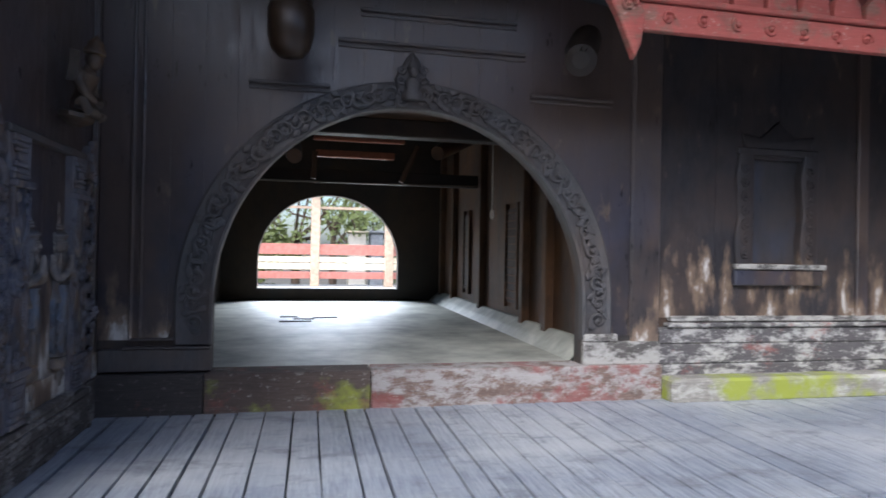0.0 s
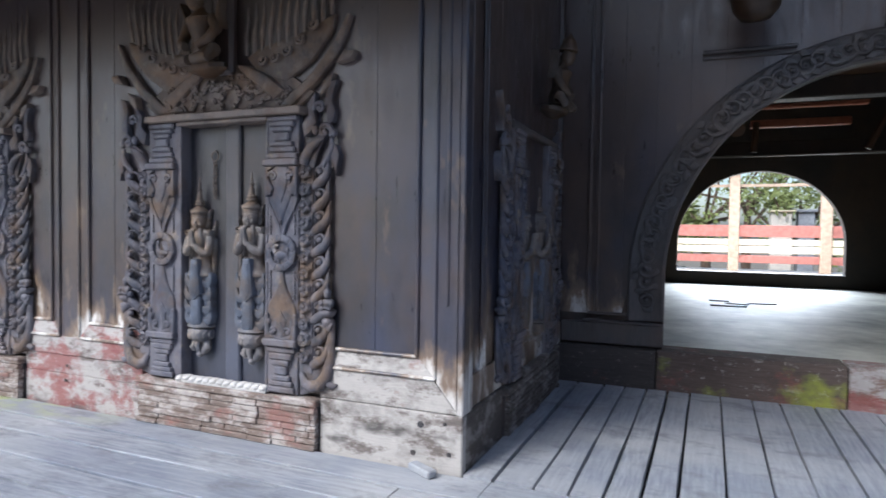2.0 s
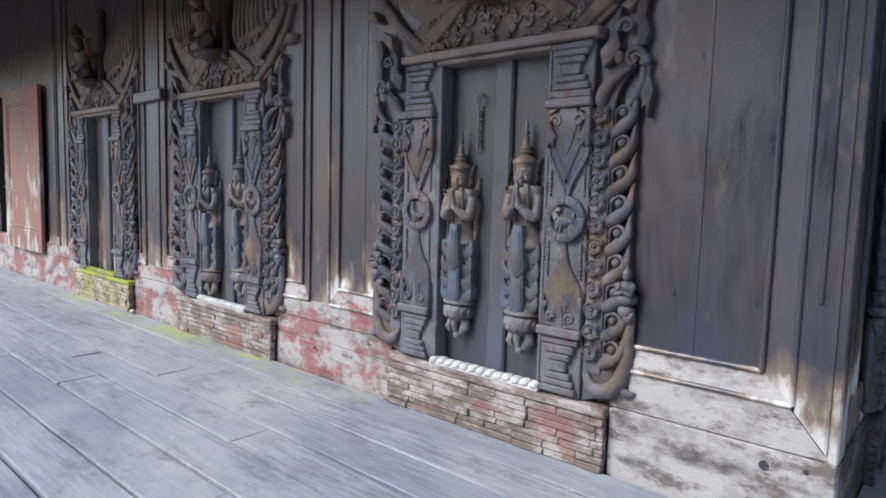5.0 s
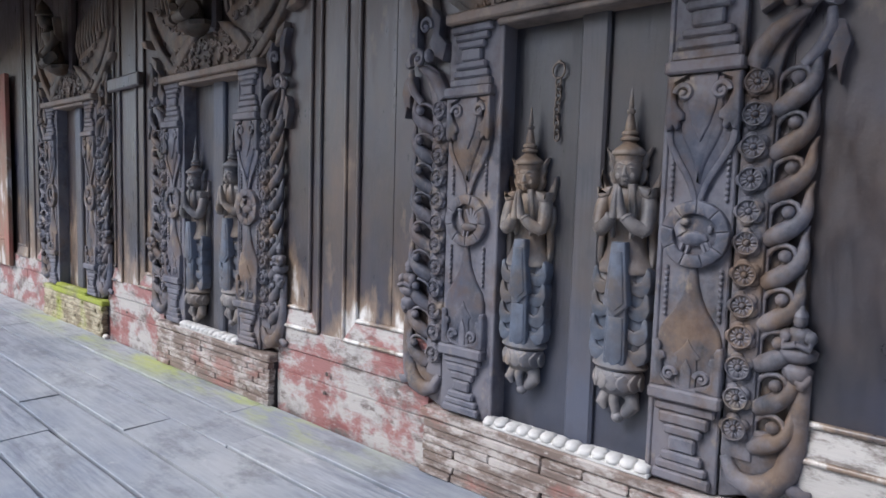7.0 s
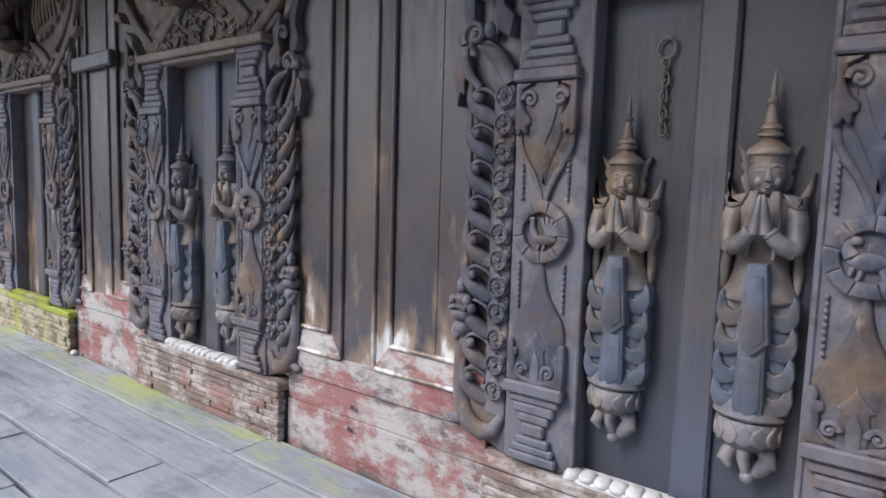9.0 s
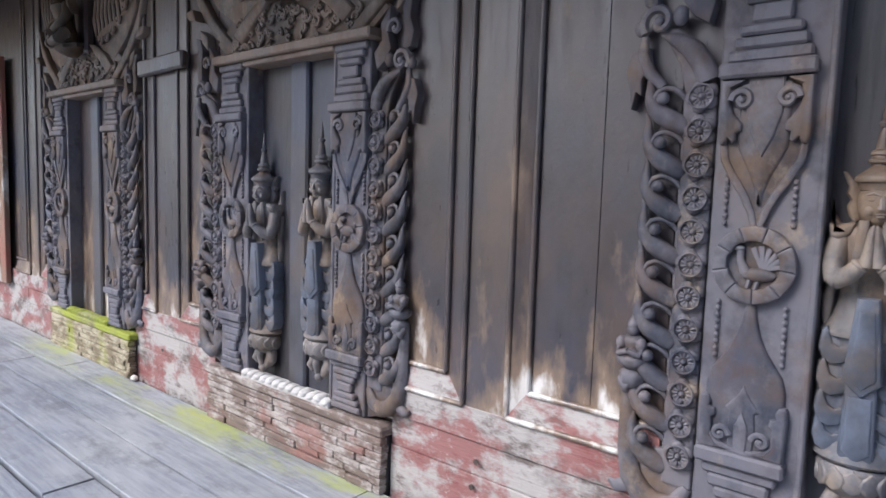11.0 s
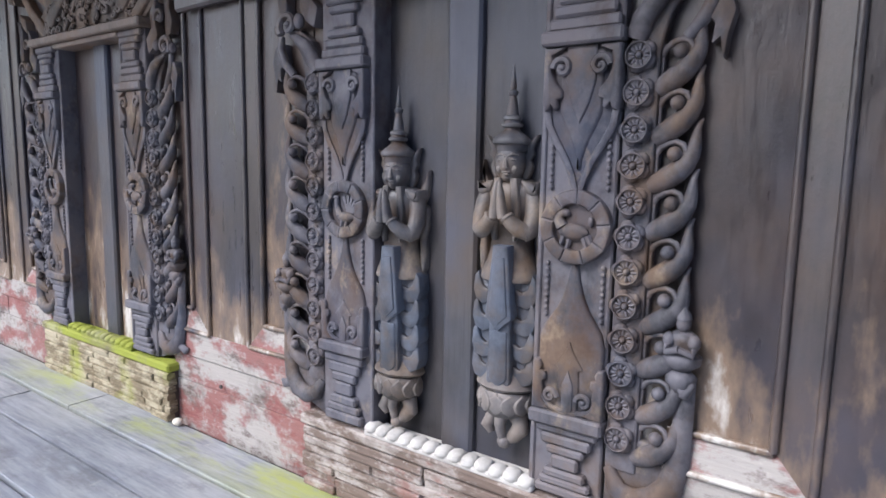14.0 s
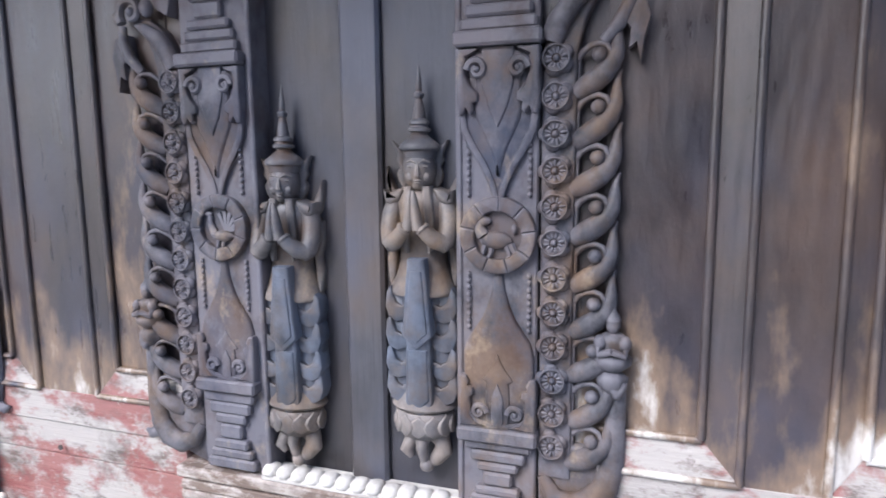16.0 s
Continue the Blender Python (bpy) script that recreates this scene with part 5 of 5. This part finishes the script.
part("base_ledge", boxed(5.6, 12.9, 2.69, 2.82, 0.74, 0.79, 0.012), FLAKE_PALE, wall_east)
part("base_ledge", boxed(5.65, 12.9, 2.72, 2.82, 0.8, 0.86, 0.012), FLAKE_DARK, wall_east)
b = bmesh.new()
box(b, 5.5, 12.9, 2.42, 2.7, -0.02, 0.24, 0.03)
tagged(part("kerb_beam", b, KERB, None), "square timber beam with bright moss lying along the wall", "beam")

# eave boards in old red paint, with a carved corner
fascia = thing("eave_fascia", "faded red carved eave board with roof edge above", "fascia", None, "", "structure")
part("fascia_board", boxed(4.36, 12.9, 1.2, 1.26, 3.32, 3.55, 0.012), RED, fascia)
part("fascia_lip", boxed(4.36, 12.9, 1.17, 1.28, 3.55, 3.6, 0.01), RED, fascia)
for k in range(26):
    x = 4.62 + 0.32 * k
    part("boss", curl(bmesh.new(), (x, 3.435), 0.06, k, 1.2, 1.195, 0.016), RED, fascia, "", 50)
b = bmesh.new()
plate(b, [(4.05, 3.6), (4.16, 3.42), (4.24, 3.24), (4.31, 3.08), (4.37, 3.2), (4.4, 3.45), (4.33, 3.56), (4.3, 3.75), (4.1, 3.95), (3.95, 3.8)], 1.24, 1.16, 0.02)
curl(b, (4.24, 3.5), 0.07, 0, 1.1, 1.15, 0.02)
part("corner_crest", b, RED, fascia, "", 45)
for k in range(24):
    b = bmesh.new()
    x = 5.05 + 0.33 * k
    plate(b, [(x - 0.15, 3.6), (x + 0.15, 3.6), (x + 0.13, 3.75), (x + 0.05, 3.83), (x, 3.99), (x - 0.05, 3.83), (x - 0.13, 3.75)], 1.3, 1.22, 0.015)
    part("crest_leaf", b, RED, fascia, "", 45)
b = bmesh.new()
f = [(4.3, 1.35, 3.6), (12.9, 1.35, 3.6), (12.9, 3.0, 4.88), (4.3, 3.0, 4.88)]
vs = [b.verts.new(p) for p in f] + [b.verts.new((p[0], p[1], p[2] + 0.05)) for p in f]
for q in ((0, 1, 2, 3), (4, 5, 6, 7), (0, 1, 5, 4), (3, 0, 4, 7)):
    b.faces.new([vs[k] for k in q])
part("roof_slope", b, RED, fascia)
fascia2 = thing("eave_fascia", "faded pink carved eave board of the main roof", "fascia", None, "", "structure")
part("fascia_board", boxed(-18.9, 0.35, -1.49, -1.43, 3.2, 3.43, 0.012), RED, fascia2)
part("fascia_lip", boxed(-18.9, 0.35, -1.52, -1.41, 3.43, 3.48, 0.01), RED, fascia2)

# ---- inside the hall ----
truss = thing("roof_truss", "dark hall roof timbers with old red paint", "roof truss")
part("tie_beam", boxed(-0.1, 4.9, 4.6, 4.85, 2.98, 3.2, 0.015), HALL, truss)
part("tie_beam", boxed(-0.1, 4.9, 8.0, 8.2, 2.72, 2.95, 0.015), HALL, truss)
part("purlin", boxed(1.9, 3.3, 7.9, 8.05, 3.16, 3.28, 0.012), HALL_RED, truss)
part("purlin", boxed(1.85, 3.35, 7.0, 7.12, 3.3, 3.36, 0.012), HALL_RED, truss)
part("ceiling_panel", boxed(2.35, 3.55, 4.0, 4.6, 3.2, 3.25, 0.01), HALL_WARM, truss)
for a, b_ in (((1.87, 6.0, 2.95), (1.85, 6.0, 2.55)), ((3.4, 6.0, 3.1), (3.15, 6.0, 2.55))):
    part("strut", tube(bmesh.new(), [a, b_], 0.04, 6), HALL_WARM, truss)
part("log", tube(bmesh.new(), [(1.6, 5.0, 2.72), (1.55, 5.6, 2.95), (1.4, 7.0, 3.4)], [0.1, 0.13, 0.13], 12), HALL_WARM, truss, "", 50)
part("log", tube(bmesh.new(), [(3.5, 5.0, 2.85), (3.9, 5.5, 3.1), (4.6, 6.5, 3.5)], [0.1, 0.12, 0.12], 12), HALL_WARM, truss, "", 50)
part("tie_rod", tube(bmesh.new(), [(-0.1, 7.9, 2.68), (4.9, 7.9, 2.74)], 0.012, 6), STEEL, truss)
for y0, y1, z0, z1 in ((8.5, 8.85, 0.78, 2.25), (5.6, 6.1, 0.75, 2.2)):
    hall_win = thing("hall_window", "dark louvred window in the brown hall wall", "window", None, "", "structure")
    part("opening", boxed(4.87, 4.9, y0, y1, z0, z1, 0.004), HALL, hall_win)
    part("frame", boxed(4.84, 4.9, y0 - 0.08, y0, z0 - 0.08, z1 + 0.08, 0.008), HALL_WARM, hall_win)
    part("frame", boxed(4.84, 4.9, y1, y1 + 0.08, z0 - 0.08, z1 + 0.08, 0.008), HALL_WARM, hall_win)
    for z in np.arange(z0 + 0.05, z1, 0.12):
        part("slat", boxed(4.85, 4.89, y0, y1, z, z + 0.02, 0.003), HALL_WARM, hall_win)
for y in (4.2, 5.1, 7.4, 9.6, 10.8):
    part("post", boxed(4.78, 4.9, y, y + 0.16, 0.36, 4.5, 0.012), HALL_WARM, wall_hall_east)
patch = thing("floor_boards", "few loose dark boards lying on the pale hall floor", "boards")
for x, y, w, d, a in ((1.62, 6.9, 0.5, 0.12, 4), (1.75, 7.25, 0.34, 0.1, -6), (1.5, 7.6, 0.3, 0.14, 2), (2.1, 7.45, 0.42, 0.08, 9)):
    part("board", boxed(-w / 2, w / 2, -d / 2, d / 2, 0.0, 0.018, 0.004), HALL, patch, "", None, pose(x, y, 0.351, 0, 0, a))
lamp = thing("hanging_lamp", "small white bulb holder on a long cord in the hall", "lamp")
part("cord", tube(bmesh.new(), [(4.29, 5, 4.6), (4.29, 5, 2.1)], 0.008, 6), PLASTER, lamp)
part("holder", lathe(bmesh.new(), [(0.01, 2.12), (0.03, 2.08), (0.035, 2.02), (0.02, 1.98)], 10, (4.29, 5, 0)), PLASTER, lamp, "", 50)


# ---- beyond the hall: terrace, red fence, trees and a small house ----
structure("pavement_terrace", boxed(-8, 16, 11.45, 18.2, 0.2, 0.33), PLASTER, "sunlit pale terrace behind the hall", "pavement")
fence = thing("fence", "red brown timber fence with cream boards behind the hall", "fence")
for x in (-6.4, -3.6, -0.8, 2.0, 4.36, 7.2, 10.0):
    part("post", boxed(x - 0.14, x + 0.14, 16.86, 17.14, 0.33, 3.4, 0.02), FENCE_POST, fence)
for z0, z1, mat in ((1.34, 1.68, FENCE_RED), (1.1, 1.27, FENCE_CREAM), (0.87, 1.07, FENCE_CREAM), (0.58, 0.8, FENCE_RED)):
    part("rail", boxed(-8, 12, 16.95, 17.05, z0, z1, 0.01), mat, fence)
part("top_rail", boxed(-8, 12, 16.95, 17.05, 2.8, 2.88, 0.01), FENCE_POST, fence)


def leafy_tree(at, height, spread, seed):
    """A tapered trunk with limbs and a crown of many small leaves in clumps."""
    rng = random.Random(seed)
    tree = thing("tree", "broad green leafy tree behind the fence", "tree", at, "trees beyond the hall")
    bm = bmesh.new()
    top = height * 0.45
    tube(bm, [(0, 0, -0.2), (0.1, 0.05, top * 0.5), (0.0, 0.1, top)], [0.28, 0.2, 0.14], 9)
    tips = []
    for k in range(9):
        a = 2 * math.pi * k / 9 + rng.uniform(-0.3, 0.3)
        r = spread * rng.uniform(0.45, 0.95)
        tip = Vector((r * math.cos(a), r * math.sin(a), top + (height - top) * rng.uniform(0.15, 0.85)))
        tube(bm, [(0, 0.08, top * rng.uniform(0.6, 1.0)), tip * 0.5 + Vector((0, 0, top * 0.35)), tip], [0.1, 0.06, 0.02], 6)
        tips.append(tip)
    part("trunk", bm, BARK, tree, "", 50)
    verts, faces = [], []
    for tip in tips + [Vector((0, 0, height * 0.85)), Vector((0.5, 0, height * 0.7))]:
        for c in range(7):
            core = tip + Vector((rng.gauss(0, 1), rng.gauss(0, 1), rng.gauss(0, 0.7))) * spread * 0.24
            for j in range(30):
                p = core + Vector((rng.gauss(0, 1), rng.gauss(0, 1), rng.gauss(0, 0.7))) * 0.36
                u = Vector((rng.gauss(0, 1), rng.gauss(0, 1), rng.gauss(0, 1))).normalized()
                w = u.orthogonal().normalized()
                s = rng.uniform(0.08, 0.17)
                n = len(verts)
                verts += [p - u * s, p + w * s * 0.45, p + u * s, p - w * s * 0.45]
                faces.append((n, n + 1, n + 2, n + 3))
    me = bpy.data.meshes.new("crown")
    me.from_pydata(verts, [], faces)
    me.materials.append(LEAF)
    part("crown", me, LEAF, tree)


for k, (x, y, h, s) in enumerate(((-3.0, 24, 7, 3.2), (1.2, 26, 8, 3.4), (4.6, 23, 6.5, 2.8), (8.5, 25, 8, 3.5), (-7, 27, 9, 4), (3.2, 33, 11, 5), (12, 30, 9, 4), (-0.5, 21, 3.6, 1.8), (6.8, 20.5, 3.2, 1.6))):
    leafy_tree(pose(x, y, -1.5, 0, 0, 40 * k), h, s, 50 + k)
house = thing("house", "small cream house with grey shed among the trees", "house")
part("wall", boxed(3.35, 4.02, 21.6, 22.4, -1.5, 2.2, 0.02), PLASTER, house)
part("roof", boxed(3.25, 4.12, 21.5, 22.5, 2.2, 2.27, 0.02), FENCE_CREAM, house)
part("shed_wall", boxed(4.2, 4.7, 21.6, 22.4, -1.5, 2.2, 0.02), ROOFTIN, house)
part("shed_roof", boxed(4.14, 4.78, 21.5, 22.5, 2.2, 2.3, 0.02), ROOFTIN, house)


# ---- shutters and doorway along the far stretch of the wall ----
def shutter(name, at, width, mat, label):
    """A panelled leaf, hinged at x = 0 and reaching to -width."""
    leaf = thing(name, label, "door shutter", at, "door shutters along the wall")
    z0, z1 = 0.4, 2.7
    for xa, xb, za, zb in ((-width, -width + 0.16, z0, z1), (-0.16, 0, z0, z1), (-width + 0.16, -0.16, z0, z0 + 0.3), (-width + 0.16, -0.16, z1 - 0.2, z1)):
        part("rail", boxed(xa + 0.001, xb - 0.001, -0.05, 0.0, za, zb, 0.006), mat, leaf)
    part("panel", boxed(-width + 0.16, -0.16, -0.03, -0.005, z0 + 0.3, z1 - 0.2, 0.003), mat, leaf)
    for xa, xb, za, zb in ((-width + 0.16, -width + 0.2, z0 + 0.3, z1 - 0.2), (-0.2, -0.16, z0 + 0.3, z1 - 0.2), (-width + 0.2, -0.2, z0 + 0.3, z0 + 0.34), (-width + 0.2, -0.2, z1 - 0.24, z1 - 0.2)):
        part("bead", boxed(xa, xb, -0.045, -0.005, za, zb, 0.01), mat, leaf)
    return leaf


shutter("door_shutter", pose(-9.4, -0.02, 0, 0, 0, 0), 1.58, SHUTTER, "open brown panelled teak shutter folded against the wall")
shutter("door_shutter", pose(-11.78, -0.02, 0, 0, 0, 24), 1.1, SHUTTER_RED, "half-open faded red panelled shutter beside the dark doorway")
shutter("door_shutter", pose(-12.95, -0.02, 0, 0, 0, 3), 1.2, SHUTTER, "closed pale brown panelled shutter on the wall")
shutter("door_shutter", pose(-14.3, -0.02, 0, 0, 0, 2), 1.2, SHUTTER, "closed pale brown panelled shutter on the wall")
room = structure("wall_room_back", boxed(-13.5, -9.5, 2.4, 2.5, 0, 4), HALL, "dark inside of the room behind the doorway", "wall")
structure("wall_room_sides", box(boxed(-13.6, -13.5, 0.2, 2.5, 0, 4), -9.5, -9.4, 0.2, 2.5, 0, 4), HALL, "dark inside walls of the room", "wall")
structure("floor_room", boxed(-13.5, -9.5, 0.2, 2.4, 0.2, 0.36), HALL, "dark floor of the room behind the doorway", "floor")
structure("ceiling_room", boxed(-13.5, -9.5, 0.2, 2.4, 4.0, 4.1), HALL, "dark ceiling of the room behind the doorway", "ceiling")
part("cross_bar", tube(bmesh.new(), [(DOOR_X[0], 0.1, 1.28), (DOOR_X[1], 0.1, 1.26)], 0.012, 6), STEEL, wall_south)

# bracket plank across the panels
tagged(part("wall_plank", boxed(-0.31, 0.31, -0.05, 0.0, -0.055, 0.055, 0.012), TRIM, None, "", None, pose(-6.13, -0.015, 2.285, 0, -1.2, 0)),
       "short weathered plank nailed across the wall panels", "plank")

# chain on the first window
chain = thing("door_chain", "rusty iron ring and chain hanging on the window leaf", "chain")


def link(at, r, squash=1.0, thick=0.005):
    b = bmesh.new()
    pts = [(r * squash * math.cos(a), 0, r * math.sin(a)) for a in [2 * math.pi * k / 14 for k in range(15)]]
    return part("link", tube(b, pts, thick, 6, 1.0), STEEL, chain, "", 60, at)


link(pose(-1.938, 0.047, 1.955, 0, 0, 0), 0.034, 0.9)
part("staple", tube(bmesh.new(), [(-1.938, 0.07, 1.99), (-1.938, 0.045, 1.992)], 0.008, 6), STEEL, chain)
for k in range(9):
    link(pose(-1.938 + 0.003 * math.sin(k), 0.047, 1.905 - 0.029 * k, 0, 0, 70 if k % 2 else 0), 0.02, 0.62, 0.0045)

# small things on the deck
tagged(part("wood_offcut", boxed(-0.1, 0.1, -0.035, 0.035, 0, 0.045, 0.008), DECK, None, "", None, pose(-0.22, -0.09, 0.002, 0, 0, -28)),
       "short grey wooden offcut lying by the wall corner", "offcut")
b = bmesh.new()
ball(b, (0, 0, 0.018), (0.035, 0.028, 0.022), 9, 6)
tagged(part("pebble", b, PLASTER, None, "", 60, pose(-6.55, -0.06, 0.0)), "small pale stone at the foot of the wall", "stone")


# ---- deck planks, one by one ----
def plank_mesh(length, width, seed):
    """A plank along x, of the given size, with worn chamfered edges and a slight cup."""
    rng = random.Random(seed)
    bm = bmesh.new()
    n = 4
    cols = []
    for k in range(n + 1):
        x = -length / 2 + length * k / n
        w = width / 2 + rng.uniform(-0.004, 0.004)
        c = 0.004
        prof = [(-w, -0.05), (-w, -c), (-w + c, 0), (w - c, 0.0), (w, -c), (w, -0.05)]
        cols.append([bm.verts.new((x, y, z + rng.uniform(-0.0025, 0.0025))) for y, z in prof])
    for a, b in zip(cols, cols[1:]):
        for i in range(6):
            bm.faces.new((a[i], a[(i + 1) % 6], b[(i + 1) % 6], b[i]))
    bm.faces.new(cols[0])
    bm.faces.new(cols[-1])
    return put_mesh("plank", bm, DECK)


rng = random.Random(5)
y = -0.02
row = 0
while y > -6.6:
    w = rng.choice((0.24, 0.27, 0.3, 0.33))
    x = 12.5
    x -= rng.uniform(0, 2.0)
    meshes = [plank_mesh(L, w - rng.choice((0.013, 0.02, 0.032)), row * 7 + k) for k, L in enumerate((2.4, 3.3, 4.2))]
    while x > -18.5:
        k = rng.randrange(3)
        L = (2.4, 3.3, 4.2)[k]
        part("plank", meshes[k], DECK, floor, "", None, pose(x - L / 2, y - w / 2, rng.uniform(-0.004, 0.004), rng.uniform(-0.3, 0.3), 0, 0))
        x -= L + rng.uniform(0.006, 0.012)
    y -= w
    row += 1
# the recess before the arch: planks that run towards it
x = 0.0
k = 0
while x < 12.5:
    w = rng.choice((0.19, 0.22, 0.25))
    me = plank_mesh(2.66, w - rng.choice((0.012, 0.016, 0.022)), 900 + k)
    part("plank", me, DECK, floor, "", None, pose(x + w / 2, 1.33, rng.uniform(-0.004, 0.004), rng.uniform(-0.3, 0.3), 0, 90))
    x += w
    k += 1
